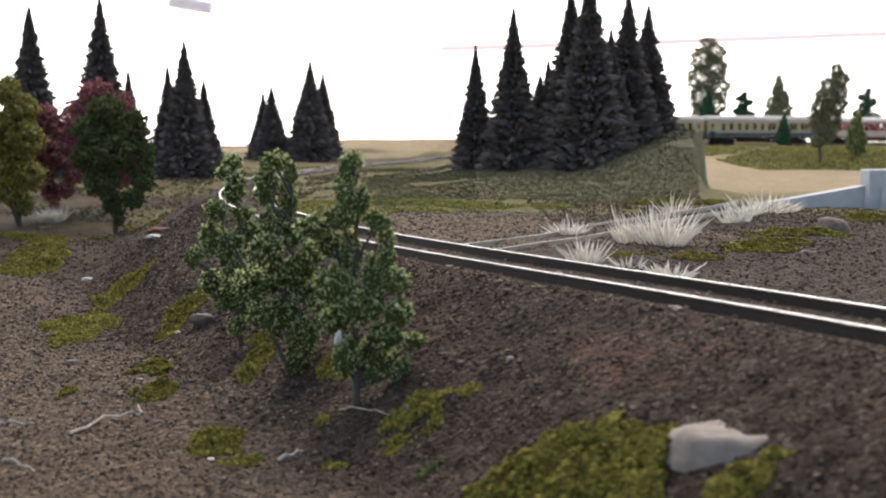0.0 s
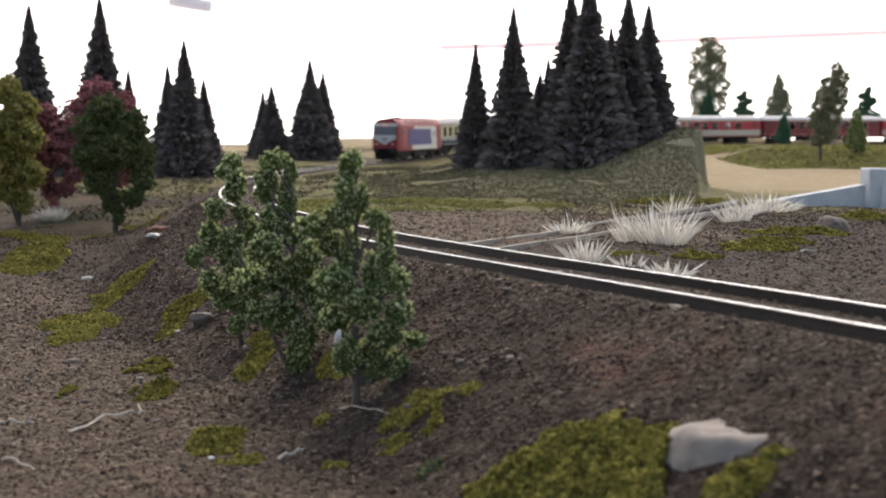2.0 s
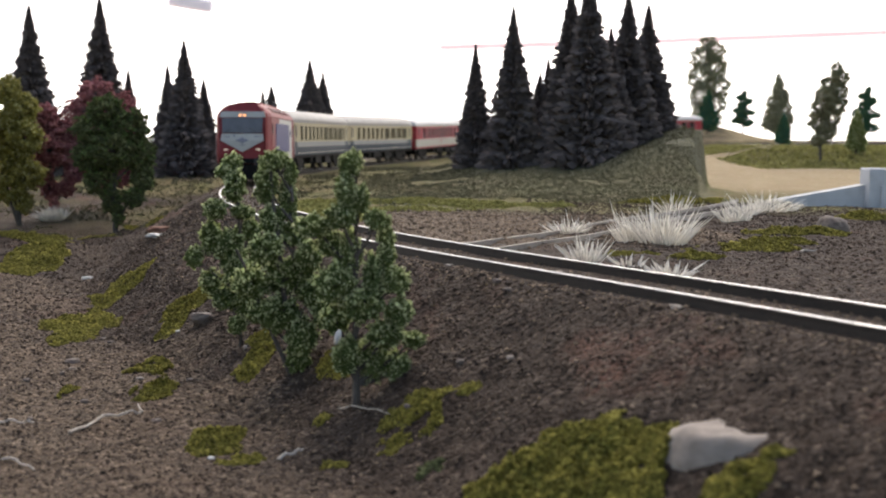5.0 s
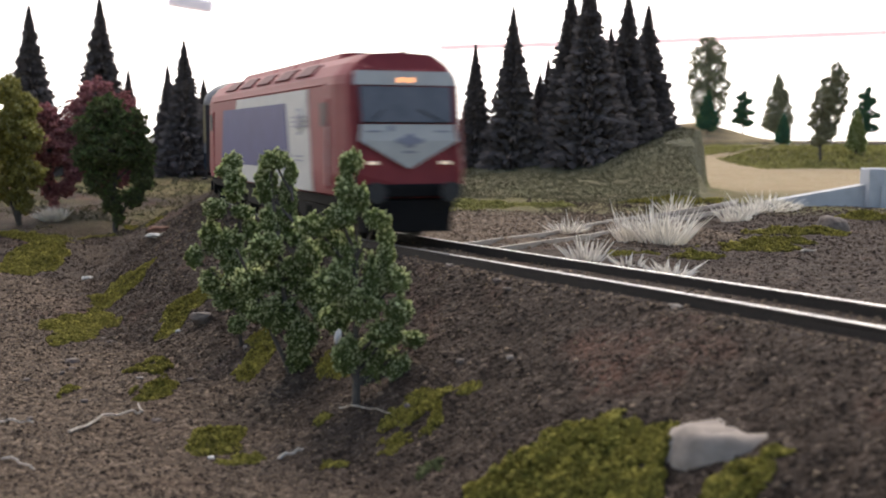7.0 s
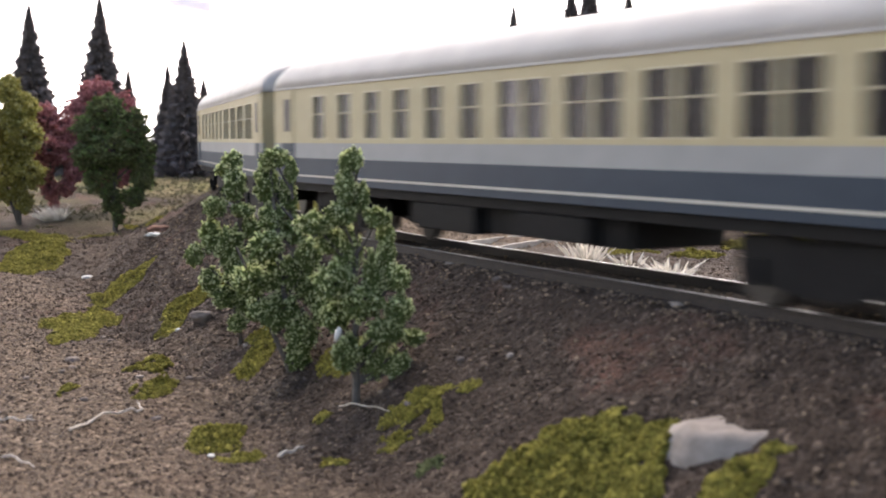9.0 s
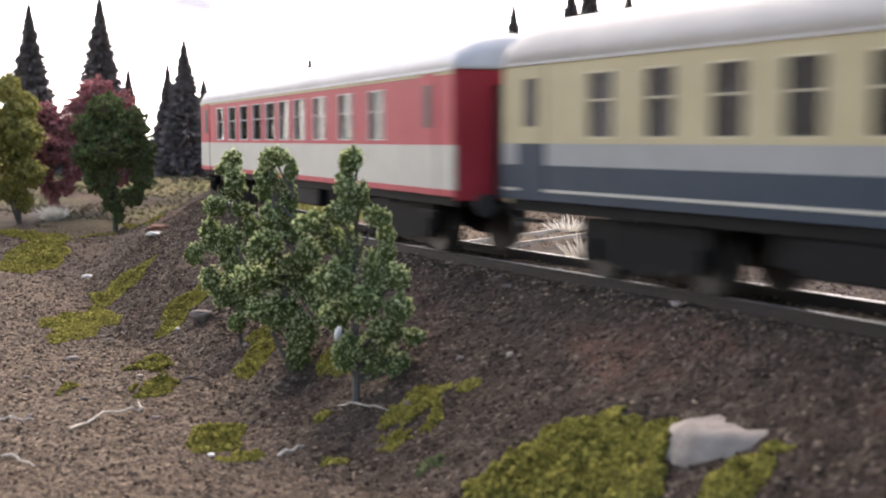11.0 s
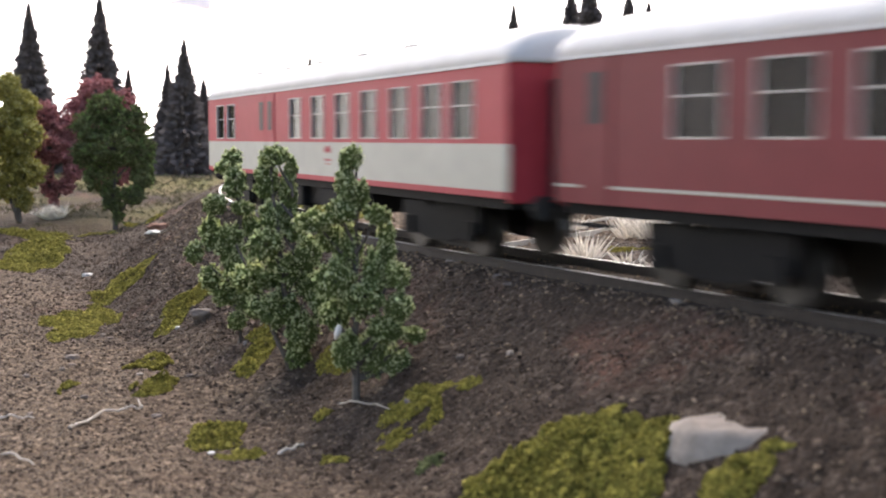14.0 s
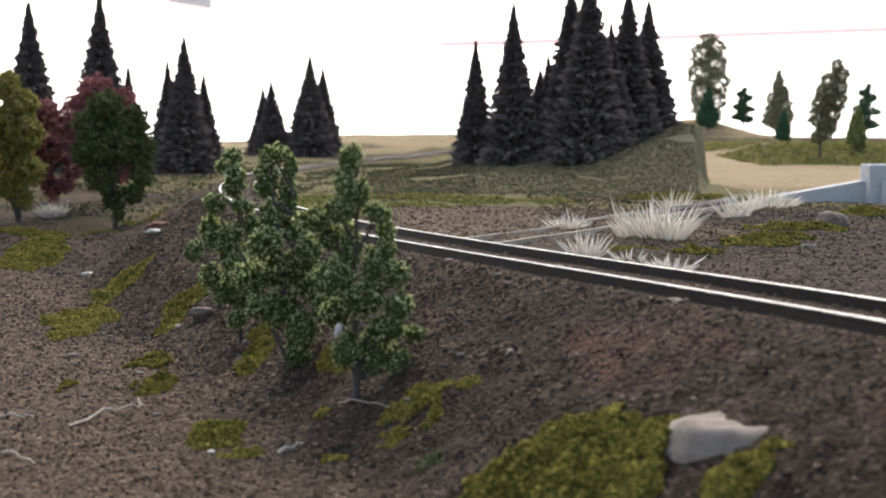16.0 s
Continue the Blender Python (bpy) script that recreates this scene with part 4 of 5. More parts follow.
def build_twigs():
    twig(((-.0700, .2241, 0), (-.0665, .2345, .0008), (-.0620, .2385, .0010), (-.0600, .2392, .0008), (-.0625, .2455, .0012)), .00030, 1)
    twig(((-.0890, .2376, 0), (-.0850, .2365, .0005), (-.0807, .2361, 0)), .00030, 2)
    twig(((-.0780, .2080, 0), (-.0740, .2070, .0004), (-.0699, .2040, 0)), .00028, 3)
    twig(((-.0197, .2272, 0), (-.0150, .2215, .0006), (-.0095, .2143, .0003)), .00018, 4)
    twig(((-.0290, .2105, 0), (-.0265, .2125, .0004), (-.0250, .2140, 0)), .00040, 5, "pale wood chip on the earth")
    twig(((.1010, .3420, 0), (.1060, .3440, .0003)), .00040, 6, "pale straw bit on the dark earth")


def build_siding():
    root = tagged(new("siding_track"), "old overgrown siding with thin weathered rails", "track")
    line, run = spline(((.0060, .3560, 0), (.0168, .3745, 0), (.0438, .4157, 0), (.0738, .4789, 0), (.1128, .5442, 0), (.1447, .6034, 0), (.168, .655, 0)), .004)
    for off in (-.0082, .0082):
        rows = []
        for i in range(1, len(line) - 1):
            d = line[i + 1] - line[i - 1]
            d /= np.linalg.norm(d)
            c = line[i] + np.array((d[1], -d[0], 0)) * off
            z = float(land(c[0:1], c[1:2])[0]) + .0019
            rows.append([(c[0] + d[1] * a, c[1] - d[0] * a, z + h) for a, h in ((-.0004, -.003), (-.0004, 0), (.0004, 0), (.0004, -.003))])
        part("rail", loft(rows), M["siding_rail"], root)
    for i in range(4, len(line) - 3, 2):
        d = line[i + 1] - line[i - 1]
        bm = box(-.0012, .0012, -.0145, .0145, -.0016, .0004)
        ob = part("sleeper", bm, M["sleeper"], root)
        z = float(land(line[i:i + 1, 0], line[i:i + 1, 1])[0])
        ob.matrix_basis = pose(line[i, 0], line[i, 1], z, 0, 0, math.degrees(math.atan2(d[1], d[0])))


def build_wall():
    root = tagged(new("loading_ramp"), "pale grey ramp wall with a taller block", "wall")
    part("ramp", prism_xz([(.215, -.030), (.215, -.0128), (.2736, -.0024), (.2736, -.030)], .790, .802), M["concrete"], root)
    part("block", box(.2736, .3450, .782, .800, -.030, .0082), M["concrete"], root, bevel=.0006)
    part("panel", box(.2810, .3450, .7800, .7816, -.030, -.0030), M["concrete"], root, bevel=.0003)


def build_pole():
    root = tagged(new("telegraph_pole"), "thin dark telegraph pole with a crossarm", "pole")
    at = (-.302, .98)
    root.matrix_basis = pose(at[0], at[1], ground_z(*at) - .002)
    part("mast", rod((0, 0, 0), (0, 0, .072), .0007, .0006, 8), M["bark"], root)
    part("crossarm", box(-.012, .006, -.0005, .0005, .0670, .0682), M["bark"], root)
    for x in (-.010, -.004, .004):
        part("insulator", rod((x, 0, .0682), (x, 0, .0708), .0008, .0005, 8), M["white_blob"], root)


def build_smudge():
    bm = box(-.07, .07, -.01, .01, -.02, .02)
    ob = part("wall_fitting", bm, material("pale_fitting", (.74, .68, .76), (.84, .78, .84), 12, .8), None, bevel=.008)
    ob.matrix_basis = pose(-.790, 3.86, .452, 0, 8, 12)
    tagged(ob, "small pale mauve fitting on the white wall", "fitting")


build_moss()
build_grit()
build_straw()
build_stones()
build_twigs()
build_siding()
build_wall()
build_pole()
build_smudge()


# ---- the train ----
COACH_L, COACH_W = .257, .0315
PITCHES, LOCO_L = (.266, .252, .280, .266, .266), .201


def holed_wall(x0, x1, z0, z1, holes, y_out, y_in):
    """A side wall with window openings that go through it; holes: (x0, x1, z0, z1)."""
    bm = bmesh.new()
    holes = sorted(holes)
    hz0, hz1 = holes[0][2], holes[0][3]
    xs = [x0] + [v for h in holes for v in h[:2]] + [x1]
    zs = [z0, hz0, hz1, z1]
    open_cols = {2 * i + 1 for i in range(len(holes))}
    grid = {}
    for y in (y_out, y_in):
        for i, x in enumerate(xs):
            for j, z in enumerate(zs):
                grid[y, i, j] = bm.verts.new((x, y, z))
    nx = len(xs) - 1
    for i in range(nx):
        for j in range(3):
            hole = i in open_cols and j == 1
            if not hole:
                for y in (y_out, y_in):
                    bm.faces.new((grid[y, i, j], grid[y, i + 1, j], grid[y, i + 1, j + 1], grid[y, i, j + 1]))
            else:
                for (a, b) in (((i, j), (i + 1, j)), ((i, j + 1), (i + 1, j + 1)), ((i, j), (i, j + 1)), ((i + 1, j), (i + 1, j + 1))):
                    bm.faces.new((grid[y_out, *a], grid[y_out, *b], grid[y_in, *b], grid[y_in, *a]))
    for i in range(nx):
        for j in (0, 3):
            bm.faces.new((grid[y_out, i, j], grid[y_out, i + 1, j], grid[y_in, i + 1, j], grid[y_in, i, j]))
    for j in range(3):
        for i in (0, nx):
            bm.faces.new((grid[y_out, i, j], grid[y_out, i, j + 1], grid[y_in, i, j + 1], grid[y_in, i, j]))
    return bm


def ring_frame(x0, x1, z0, z1, y, thick, out, bar=None):
    """A thin window frame standing proud, with an upper bar."""
    bm = bmesh.new()
    t = thick
    for a in ((x0, x1, z0, z0 + t), (x0, x1, z1 - t, z1), (x0, x0 + t, z0 + t, z1 - t), (x1 - t, x1, z0 + t, z1 - t)):
        box(a[0], a[1], min(y, y + out), max(y, y + out), a[2], a[3], bm)
    if bar:
        box(x0 + t, x1 - t, min(y, y + out), max(y, y + out), bar, bar + t, bm)
    return bm


def build_bogie(parent, x, frame_l=.036):
    bogie = new("bogie")
    bogie.parent = parent
    bogie.matrix_basis = pose(x, 0, 0)
    bm = bmesh.new()
    for sgn in (-1, 1):
        prism_xz([(-frame_l / 2, .0052), (-frame_l / 2, .0112), (-.006, .0116), (-.004, .0104), (.004, .0104), (.006, .0116), (frame_l / 2, .0112), (frame_l / 2, .0052),
                  (.010, .0036), (.005, .0026), (-.005, .0026), (-.010, .0036)], sgn * .0118 - .0007, sgn * .0118 + .0007, bm)
        for ax in (-.0145, .0145):
            box(ax - .002, ax + .002, sgn * .0128 - .0006, sgn * .0128 + .0006, .0035, .0078, bm)
    box(-.004, .004, -.012, .012, .0055, .0125, bm)
    part("bogie_frame", bm, M["underside"], bogie)
    for ax in (-.0145, .0145):
        for sgn in (-1, 1):
            bm = rod((ax, sgn * .0076, .0055), (ax, sgn * .0098, .0055), .0055, .0055, 20)
            rod((ax, sgn * .0068, .0055), (ax, sgn * .0076, .0055), .0062, .0062, 20, bm)
            part("wheel", bm, M["wheel"], bogie)
    return bogie


def build_coach(name, label, bands, window_xs, win_w, win_z, door_xs, roof_mat, inside, white_line=None, vents=(), pane="pane", red_end=False, rise=.0085, mark=None, length=COACH_L, top_line=False, frame_mat="frame_metal", door_low=None, end_mat=None):
    """bands: (z0, z1, material) below the window band; the last is the window band."""
    root = tagged(new(name), label, "railway coach", "coaches of the train")
    hl, hw, t = length / 2, COACH_W / 2, .0008
    gut = .0408
    holes = [(x - win_w / 2, x + win_w / 2, *win_z) for x in window_xs]
    for sgn in (-1, 1):
        side_holes = holes if sgn < 0 else [(-b, -a, c, d) for a, b, c, d in holes]
        z0, z1, mat = bands[-1]
        part("side_wall", holed_wall(-hl, hl, z0, z1, side_holes, sgn * hw, sgn * (hw - t)), M[mat], root)
        for z0, z1, mat in bands[:-1]:
            part("lower_panel", box(-hl, hl, min(sgn * hw, sgn * (hw - t)), max(sgn * hw, sgn * (hw - t)), z0, z1), M[mat], root)
        for a, b, c, d in side_holes:
            fr = part("window", ring_frame(a, b, c, d, sgn * (hw - .0005), .00026, sgn * .0007, c + (d - c) * .56), M[frame_mat], root, "thin pale window frame")
            p = part("pane", box(a + .0001, b - .0001, min(sgn * (hw - .0007), sgn * (hw - .0006)), max(sgn * (hw - .0007), sgn * (hw - .0006)), c + .0001, d - .0001), M[pane], fr)
            p.visible_shadow = False
        for x in door_xs:
            xx = x if sgn < 0 else -x
            for z0, z1, mat in bands:
                d = part("door", box(xx - .0048, xx + .0048, min(sgn * hw, sgn * (hw + .00025)), max(sgn * hw, sgn * (hw + .00025)), z0, min(z1, .0402)), M[mat if z1 > .04 or not door_low else door_low], root)
            part("door_window", box(xx - .0022, xx + .0022, min(sgn * (hw + .00025), sgn * (hw + .0004)), max(sgn * (hw + .00025), sgn * (hw + .0004)), .0285, .0378), M["door_glass"], d)
            part("step", box(xx - .0045, xx + .0045, sgn * hw - .0012, sgn * hw + .0012, .0098, .0104), M["underside"], root)
        if white_line:
            part("stripe", box(-hl, hl, min(sgn * hw, sgn * (hw + .0002)), max(sgn * hw, sgn * (hw + .0002)), white_line, white_line + .00055), M["coach_pale"], root, "thin white stripe")
        if mark:
            xx = mark[0] if sgn < 0 else -mark[0]
            for x0, x1, z0, z1 in ((-.0018, .0018, .0218, .0238), (-.0028, .0028, .0223, .0231), (-.0024, .0024, .0196, .0202), (-.0014, .0014, .0186, .0190)):
                part("marking", box(xx + x0, xx + x1, min(sgn * hw, sgn * (hw + .00012)), max(sgn * hw, sgn * (hw + .00012)), z0, z1), M[mark[1]], root)
            part("label_plate", box(xx - .062, xx - .058, min(sgn * hw, sgn * (hw + .00015)), max(sgn * hw, sgn * (hw + .00015)), .0162, .0186), M["coach_pale"], root, "small pale data plate")
        if top_line:
            part("stripe", box(-hl, hl, min(sgn * hw, sgn * (hw + .0002)), max(sgn * hw, sgn * (hw + .0002)), .0397, .0404), M["cream"], root, "thin ochre stripe below the roof")
        part("gutter", box(-hl, hl, min(sgn * hw, sgn * (hw + .0004)), max(sgn * hw, sgn * (hw + .0004)), gut - .0003, gut + .0003), M[roof_mat], root)
    for sgn in (-1, 1):
        mat = M["coach_red_end"] if red_end else M[end_mat or bands[-1][2]]
        e = part("end_wall", box(min(sgn * hl, sgn * (hl - .0012)), max(sgn * hl, sgn * (hl - .0012)), -hw + .0009, hw - .0009, .0130, gut), mat, root, bevel=.0002)
        part("gangway", box(min(sgn * hl, sgn * (hl + .0045)), max(sgn * hl, sgn * (hl + .0045)), -.0062, .0062, .0135, .0375), M["black"], e, "black rubber gangway")
        bm = bmesh.new()
        for y in (-.0100, .0100):
            rod((sgn * hl, y, .0122), (sgn * (hl + .0038), y, .0122), .0010, .0010, 10, bm)
            rod((sgn * (hl + .0038), y, .0122), (sgn * (hl + .0045), y, .0122), .0025, .0025, 14, bm)
        part("buffer", bm, M["black"], e)
    # arched roof with drawn-in ends
    sections = []
    for x, k in ((-hl - .0006, .42), (-hl, .78), (-hl + .003, .93), (-hl + .009, 1), (hl - .009, 1), (hl - .003, .93), (hl, .78), (hl + .0006, .42)):
        sec = []
        for i in range(15):
            a = math.pi * i / 14
            y, z = math.cos(a), math.sin(a)
            sec.append((x, y * (hw + .0001) * (.93 + .07 * k), gut + rise * k * abs(z) ** .82))
        sections.append(sec)
    part("roof", loft(sections), M[roof_mat], root, smooth_faces=True)
    for x in vents:
        for y in (-.0052, .0052):
            part("roof_vent", loft([[(x - .0045, y - .0016, .0465), (x - .0045, y + .0016, .0465), (x + .0045, y + .0016, .0465), (x + .0045, y - .0016, .0465)],
                                    [(x - .0038, y - .0011, .0495), (x - .0038, y + .0011, .0495), (x + .0038, y + .0011, .0495), (x + .0038, y - .0011, .0495)]]), M["roof_dark"], root)
    part("floor", box(-hl + .0015, hl - .0015, -hw + .0012, hw - .0012, .0118, .0140), M["underside"], root)
    bm = box(-.048, .040, -.0115, .0115, .0062, .0117)
    box(-.040, -.012, -.0142, .0142, .0056, .0116, bm)
    box(.004, .030, -.0142, .0142, .0066, .0116, bm)
    part("underframe", bm, M["underside"], root, bevel=.0003)
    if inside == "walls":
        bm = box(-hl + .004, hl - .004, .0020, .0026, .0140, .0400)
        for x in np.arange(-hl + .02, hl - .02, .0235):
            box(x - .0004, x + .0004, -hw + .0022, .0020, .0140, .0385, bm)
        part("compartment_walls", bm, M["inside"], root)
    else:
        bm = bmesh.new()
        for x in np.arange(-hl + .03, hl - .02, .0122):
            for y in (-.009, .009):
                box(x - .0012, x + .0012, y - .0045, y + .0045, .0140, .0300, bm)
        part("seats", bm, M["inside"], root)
    bogies = [build_bogie(root, sgn * (hl - .042)) for sgn in (1, -1)]
    return root, bogies


def build_loco():
    root = tagged(new("diesel_locomotive"), "red, white and blue model diesel locomotive, headlights lit", "locomotive")
    hl = LOCO_L / 2
    half = ((.0150, .0116), (.0168, .0123), (.0172, .0180), (.0170, .0407), (.0163, .0430), (.0135, .0462), (.0095, .0485), (.0, .0490))

    def section(x, ky, nose):
        pts = []
        for y, z in half:
            back = nose * max(0, z - .026) / .02 * .0042 + nose * max(0, .020 - z) / .01 * .0010
            pts.append((x - math.copysign(back, x), y * ky, z if nose < 1 else min(z, .0447)))
        left = [(px, -py, pz) for px, py, pz in pts[:-1]]
        return left + [pts[-1]] + list(reversed(pts[:-1]))
    secs = [section(x, ky, nose) for x, ky, nose in ((-hl, .83, 1), (-hl + .0018, .90, .9), (-hl + .010, 1, .45), (-hl + .024, 1, 0), (hl - .024, 1, 0), (hl - .010, 1, .45), (hl - .0018, .90, .9), (hl, .83, 1))]
    body = part("body", loft(secs), M["loco_red"], root)
    # underframe, tanks, ploughs
    bm = box(-.030, .030, -.0148, .0148, .0045, .0103)
    box(-hl + .004, hl - .004, -.0140, .0140, .0085, .0122, bm)
    part("fuel_tank", bm, M["underside"], root, bevel=.0004)
    for sgn in (-1, 1):
        # slope of the windscreen: x falls back as z rises
        def face_x(z, extra=0.0):
            return sgn * (hl - max(0, z - .026) / .02 * .0042 - max(0, .020 - z) / .01 * .0010 + extra)

        def plate(name, pts, mat, parent, out=.00025, label=""):
            bm2 = loft([[(face_x(z, -.0004), y, z) for y, z in pts], [(face_x(z, out), y, z) for y, z in pts]])
            return part(name, bm2, M[mat], parent, label)
        plate("front_panel", [(-.0134, .0440), (-.0140, .0404), (.0140, .0404), (.0134, .0440)], "loco_white", body)
        screen = plate("windscreen", [(-.0125, .0400), (-.0122, .0308), (.0122, .0308), (.0125, .0400)], "shield", body)
        plate("nose_panel", [(-.0126, .0304), (-.0132, .0262), (0, .0190), (.0132, .0262), (.0126, .0304)], "loco_white", body, .0002, "white V-shaped nose panel")
        em = [(.0040 * math.cos(a), .0262 + .0010 * math.sin(a)) for a in np.linspace(0, 2 * math.pi, 14, endpoint=False)]
        plate("emblem", em, "emblem", body, .0004)
        em = [(.0017 * math.cos(a), .0262 + .0019 * math.sin(a)) for a in np.linspace(0, 2 * math.pi, 12, endpoint=False)]
        plate("emblem", em, "emblem", body, .0005)
        plate("marking", [(-.0018, .0236), (-.0018, .0231), (.0018, .0231), (.0018, .0236)], "emblem", body, .0004)
        for y0, y1, z0, z1 in ((-.0115, -.0075, .0284, .0288), (.0070, .0112, .0284, .0288), (-.0054, -.0042, .0286, .0300)):
            plate("marking", [(y0, z1), (y0, z0), (y1, z0), (y1, z1)], "emblem", body, .0004)
        for y in (-.0021, .0006):
            plate("top_lamp", [(y, .0423), (y, .0411), (y + .0015, .0411), (y + .0015, .0423)], "lamp_warm" if sgn > 0 else "emblem", body, .0005)
        for y in (-.0112, .0084):
            plate("headlight", [(y, .0210), (y, .0202), (y + .0026, .0202), (y + .0026, .0210)], "lamp_red" if sgn > 0 else "emblem", body, .0005)
        for y0, y1 in ((.0095, .0030), (-.0100, -.0065)):
            bm2 = rod((face_x(.0310, .0006), y0, .0310), (face_x(.0342, .0006), y1, .0342), .00018, .00014, 6)
            part("wiper", bm2, M["black"], body)
        bm2 = rod((face_x(.0309, .0005), -.0122, .0309), (face_x(.0309, .0005), .0122, .0309), .00016, .00016, 6)
        part("seal", bm2, M["black"], body)
        bm2 = box(min(face_x(.0125, -.002), face_x(.0125, .0014)), max(face_x(.0125, -.002), face_x(.0125, .0014)), -.0142, .0142, .0118, .0152)
        part("buffer_beam", bm2, M["underside"], root, bevel=.0004)
        pts = [(-.0135, .0112), (-.0125, .0028), (.0125, .0028), (.0135, .0112)]
        bm2 = loft([[(sgn * (hl - .006), y, z) for y, z in pts], [(sgn * (hl - .0005), y * .92, z) for y, z in pts]])
        part("plough", bm2, M["underside"], root, bevel=.0003)
        for y in (-.0100, .0100):
            bm2 = rod((sgn * hl, y, .0132), (sgn * (hl + .0030), y, .0132), .0011, .0011, 10)
            rod((sgn * (hl + .0030), y, .0132), (sgn * (hl + .0038), y, .0132), .0027, .0027, 14, bm2)
            part("buffer", bm2, M["black"], root)
        # side livery: on each flank, white field with a blue panel towards its tail
        k = -sgn

        def flank(pts, lift, mat, name):
            a, b = sgn * (.01705), sgn * (.01725 + lift)
            bm3 = prism_xz([(k * x * .95, z) for x, z in pts], min(a, b), max(a, b))
            return part(name, bm3, M[mat], body)
        # x counted from the tail of that flank's front cab; k flips it
        flank([(-.0365, .0404), (.0670, .0404), (.0722, .0124), (-.048, .0124)], 0, "loco_white", "side_field")
        flank([(-.0620, .0372), (.0400, .0372), (.0460, .0180), (-.0672, .0180)], .0002, "loco_blue", "side_panel")
        for rr, mt in ((.0050, "emblem"), (.0038, "loco_white"), (.0026, "emblem")):
            cx = .0545
            bm3 = bmesh.new()
            ring = [(k * cx + rr * math.cos(q), .0316 + rr * .8 * math.sin(q)) for q in np.linspace(0, 2 * math.pi, 18, endpoint=False)]
            a, b = sgn * .01705, sgn * (.01740 + .0002 * (.005 - rr) * 1000)
            prism_xz(ring, min(a, b), max(a, b), bm3)
            part("emblem", bm3, M[mt], body)
        for zz in (.0303, .0316, .0329):
            a, b = sgn * .01705, sgn * .0179
            part("emblem", box(min(k * .0465, k * .0625), max(k * .0465, k * .0625), min(a, b), max(a, b), zz - .0002, zz + .0002), M["emblem"], body)
        for zz in (.0216, .0204):
            a, b = sgn * .01705, sgn * .0176
            part("marking", box(min(k * .0505, k * .0585), max(k * .0505, k * .0585), min(a, b), max(a, b), zz, zz + .0005), M["emblem"], body)
        for x in (.0815, -.084):
            a, b = sgn * .0165, sgn * .0174
            dr = part("cab_door", box(k * x - .0042, k * x + .0042, min(a, b), max(a, b), .0135, .0372), M["loco_red"], body, bevel=.0001)
            part("cab_window", box(k * x - .0026, k * x + .0026, min(a, sgn * .01755), max(a, sgn * .01755), .0300, .0362), M["door_glass"], dr)
        part("handrail", rod((k * .0868, sgn * .0180, .0145), (k * .0868, sgn * .0180, .0300), .0002, .0002, 6), M["frame_metal"], body)
    # roof hatches and vents
    for x0, x1 in ((-.066, -.0405), (-.0395, -.0135), (-.0125, .0135), (.0145, .0405), (.0415, .066)):
        bm = loft([[(x, s * .0090, .0481) for x, s in ((x0, -1), (x0, 1), (x1, 1), (x1, -1))], [(x, s * .0072, .0505) for x, s in ((x0 + .001, -1), (x0 + .001, 1), (x1 - .001, 1), (x1 - .001, -1))]])
        part("roof_hatch", bm, M["loco_red"], body)
        for s in (-1, 1):
            mid = (x0 + x1) / 2
            bm = bmesh.new()
            pts = [(mid - .0085, .0155, .0440), (mid + .0085, .0155, .0440), (mid + .0085, .0122, .0470), (mid - .0085, .0122, .0470)]
            loft([[(x, s * y, z) for x, y, z in pts], [(x, s * (y + .0004), z + .0005) for x, y, z in pts]], bm)
            part("roof_vent", bm, M["loco_vent"], body)
    for s in (-1, 1):
        part("gutter", rod((-hl + .02, s * .0169, .0410), (hl - .02, s * .0169, .0410), .00045, .00045, 6), M["loco_red"], body)
    part("roof_fan", rod((.055, 0, .0482), (.055, 0, .0512), .0042, .0040, 16), M["loco_vent"], body)
    part("horn", rod((hl - .018, .003, .0486), (hl - .012, .003, .0490), .0005, .0010, 8), M["loco_vent"], body)
    bogies = [build_bogie(root, sgn * .063, .048) for sgn in (1, -1)]
    return root, bogies


def from_rear(*mm, length=COACH_L):
    return [v / 1000 - length / 2 for v in mm]


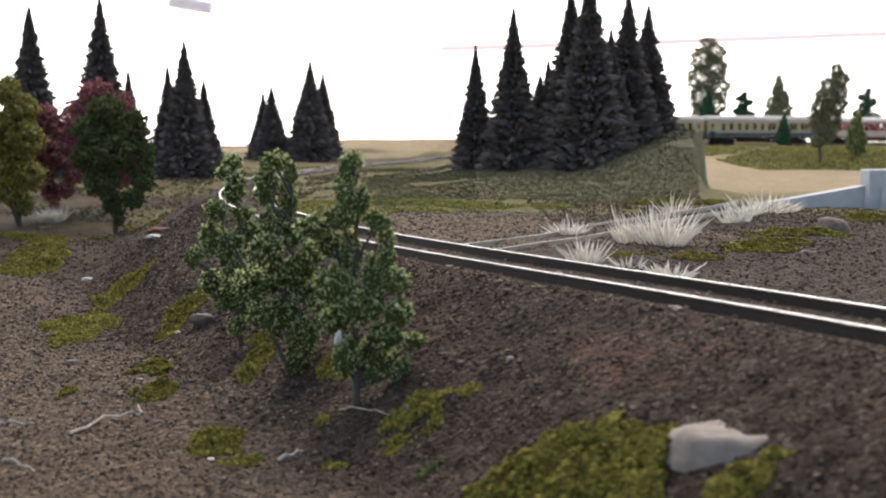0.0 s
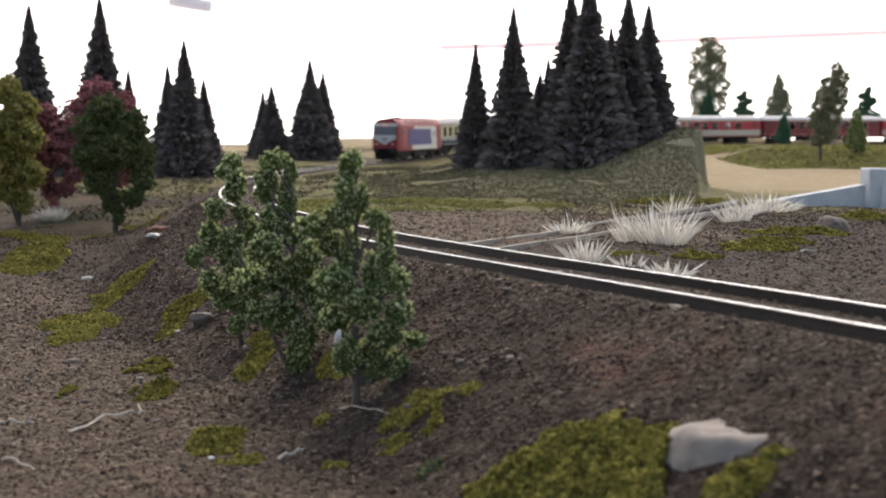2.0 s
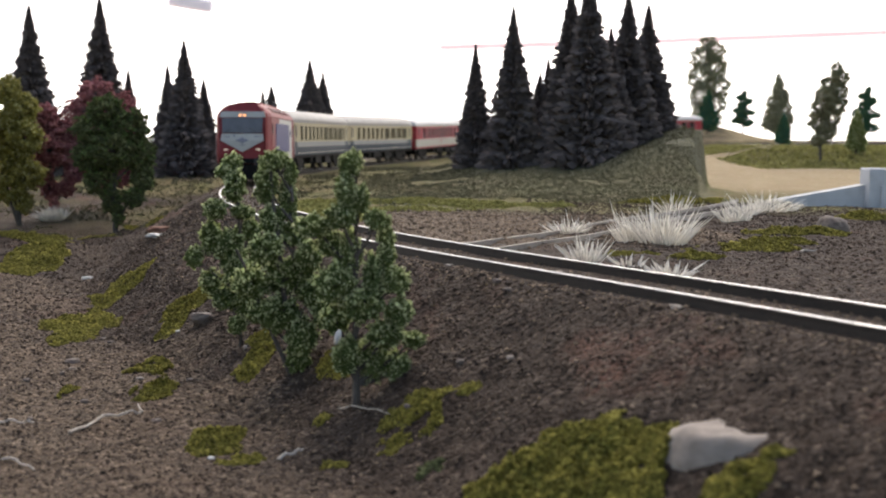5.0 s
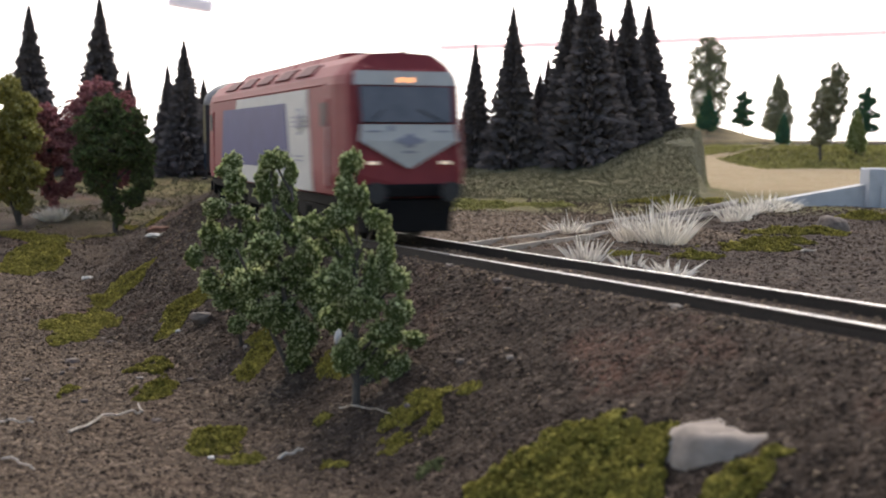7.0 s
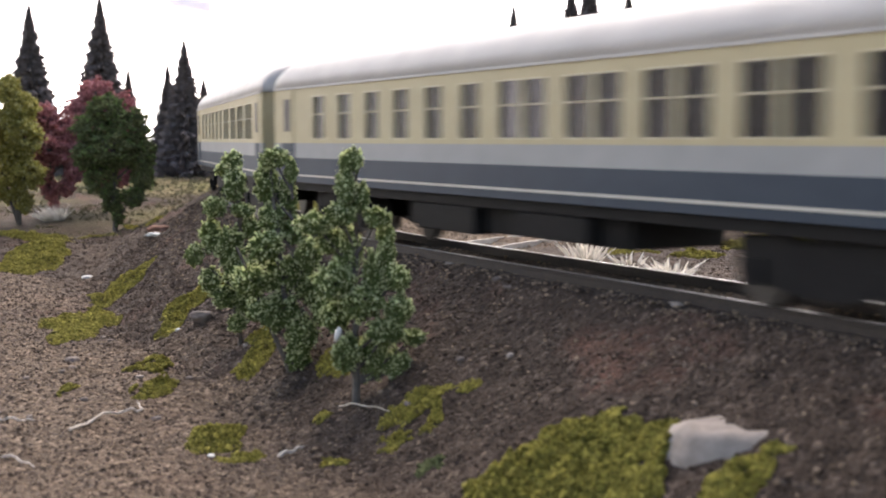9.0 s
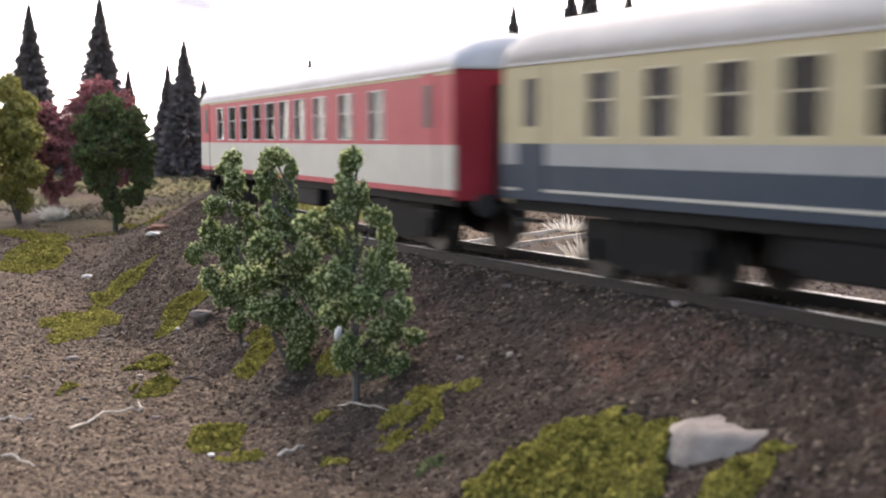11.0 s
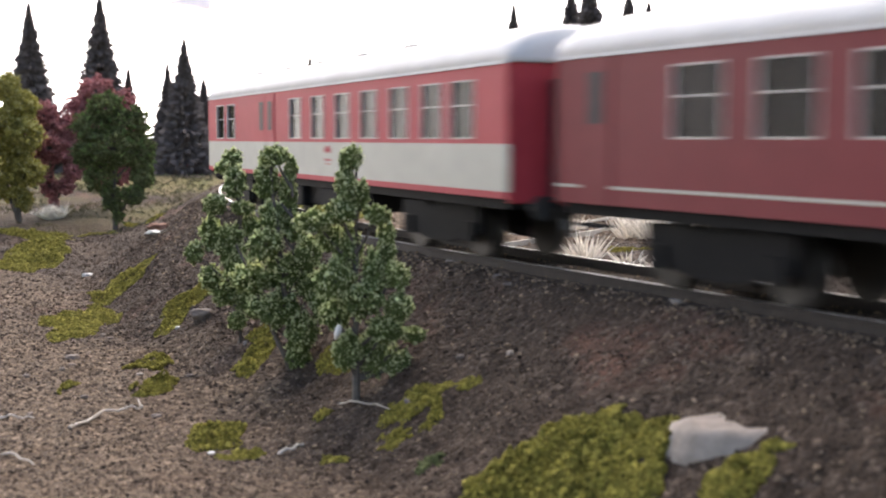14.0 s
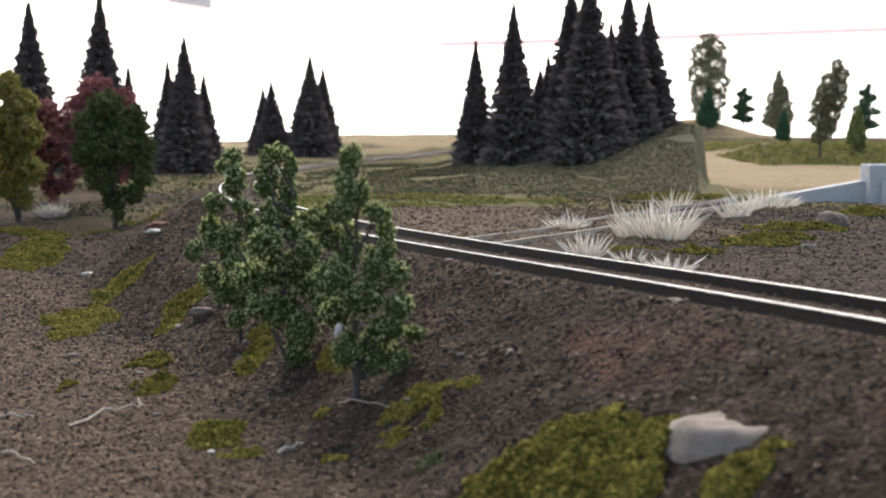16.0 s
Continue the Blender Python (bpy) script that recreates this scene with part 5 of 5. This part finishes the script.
def build_train():
    loco = build_loco()
    blue_bands = ((.0141, .0210, "coach_blue"), (.0210, .0252, "coach_grey"), (.0252, .0408, "cream"))
    red_bands = ((.0139, .0153, "coach_red"), (.0153, .0248, "coach_pale"), (.0248, .0408, "coach_red"))
    maroon = ((.0139, .0168, "coach_maroon"), (.0168, .0408, "coach_maroon"))
    lens = [PITCHES[i] - .009 for i in range(5)]
    c = []
    for i in range(2):
        xs = from_rear(*[v for v in (34, 51, 68, 84, 100.5, 117, 133, 142.5, 157, 166.5, 180.5, 190, 204.5, 214, 229) if v < lens[i] * 1000 - 24], length=lens[i])
        c.append(build_coach("passenger_coach", "cream, grey and dark blue express coach with grey roof", blue_bands, xs, .0084, (.0262, .0382),
                             from_rear(11, lens[i] * 1000 - 11, length=lens[i]), "roof_tan", "walls", .0158, rise=.0102, length=lens[i], frame_mat="frame_cream", door_low="coach_blue", end_mat="coach_end" if i == 0 else None))
    c.append(build_coach("passenger_coach", "red and pale grey coach with see-through windows", red_bands, from_rear(38.5, 59, 78, 97.5, 116, 133.5, 151.5, 172.5, 197, 222, length=lens[2]), .0120,
                         (.0258, .0380), from_rear(13, 257, length=lens[2]), "roof_grey", "seats", None, pane="pane_clear", red_end=True, length=lens[2], top_line=True, mark=(from_rear(120, length=lens[2])[0], "coach_red")))
    c.append(build_coach("passenger_coach", "dark red coach with a thin white waist stripe", maroon, from_rear(41, 61, 81, 101, 121.5, 142, 162.5, 182.5, 203, 223), .0128, (.0258, .0380),
                         from_rear(13, 245), "roof_grey", "walls", .0168, mark=(from_rear(145)[0], "coach_pale")))
    c.append(build_coach("passenger_coach", "red and pale grey rear coach with roof vents", red_bands, from_rear(20, 36, 115, 137, 158.5, 179, 199.5, 219.5, 236), .0115, (.0258, .0380),
                         from_rear(78, 88), "roof_grey", "walls", None, vents=from_rear(40, 75, 110, 146, 182), mark=(from_rear(146)[0], "coach_red")))
    return [loco] + c


TRAIN = build_train()
SPACING = [(LOCO_L / 2 + .002, .063)]
for i, p in enumerate(PITCHES):
    SPACING.append((.209 + sum(PITCHES[:i]) + p / 2, (p - .009) / 2 - .042))


def front_at(t):
    """Way run by the nose of the train: it slows down a little on the near straight."""
    return S_REF + float(np.interp(t, (0, 1.5, 3.5, 4.2, 7.0, 9.0, 12.5, 14.4, 15.5, 16.0), (-.287, .014, .448, .598, 1.238, 1.640, 2.309, 2.662, 2.855, 2.955)))


def motions():
    times = [.25 * i for i in range(65)]
    for (thing, bogies), (behind, arm) in zip(TRAIN, SPACING):
        rows, turns = [], ([], [])
        for t in times:
            s = front_at(t) - behind
            a, b = on_path(s + arm), on_path(s - arm)
            mid, d = (a + b) / 2, (a - b).normalized()
            yaw, climb = math.degrees(math.atan2(d.y, d.x)), -math.degrees(math.asin(d.z))
            rows.append((t, pose(*mid, 0, climb, yaw)))
            for k, at in enumerate((s + arm, s - arm)):
                e = on_path(at + .015) - on_path(at - .015)
                turn = (math.degrees(math.atan2(e.y, e.x)) - yaw + 180) % 360 - 180
                turns[k].append((t, pose(arm if k == 0 else -arm, 0, 0, 0, 0, turn)))
        walk(thing, rows)
        for bogie, r in zip(bogies, turns):
            walk(bogie, r)


motions()
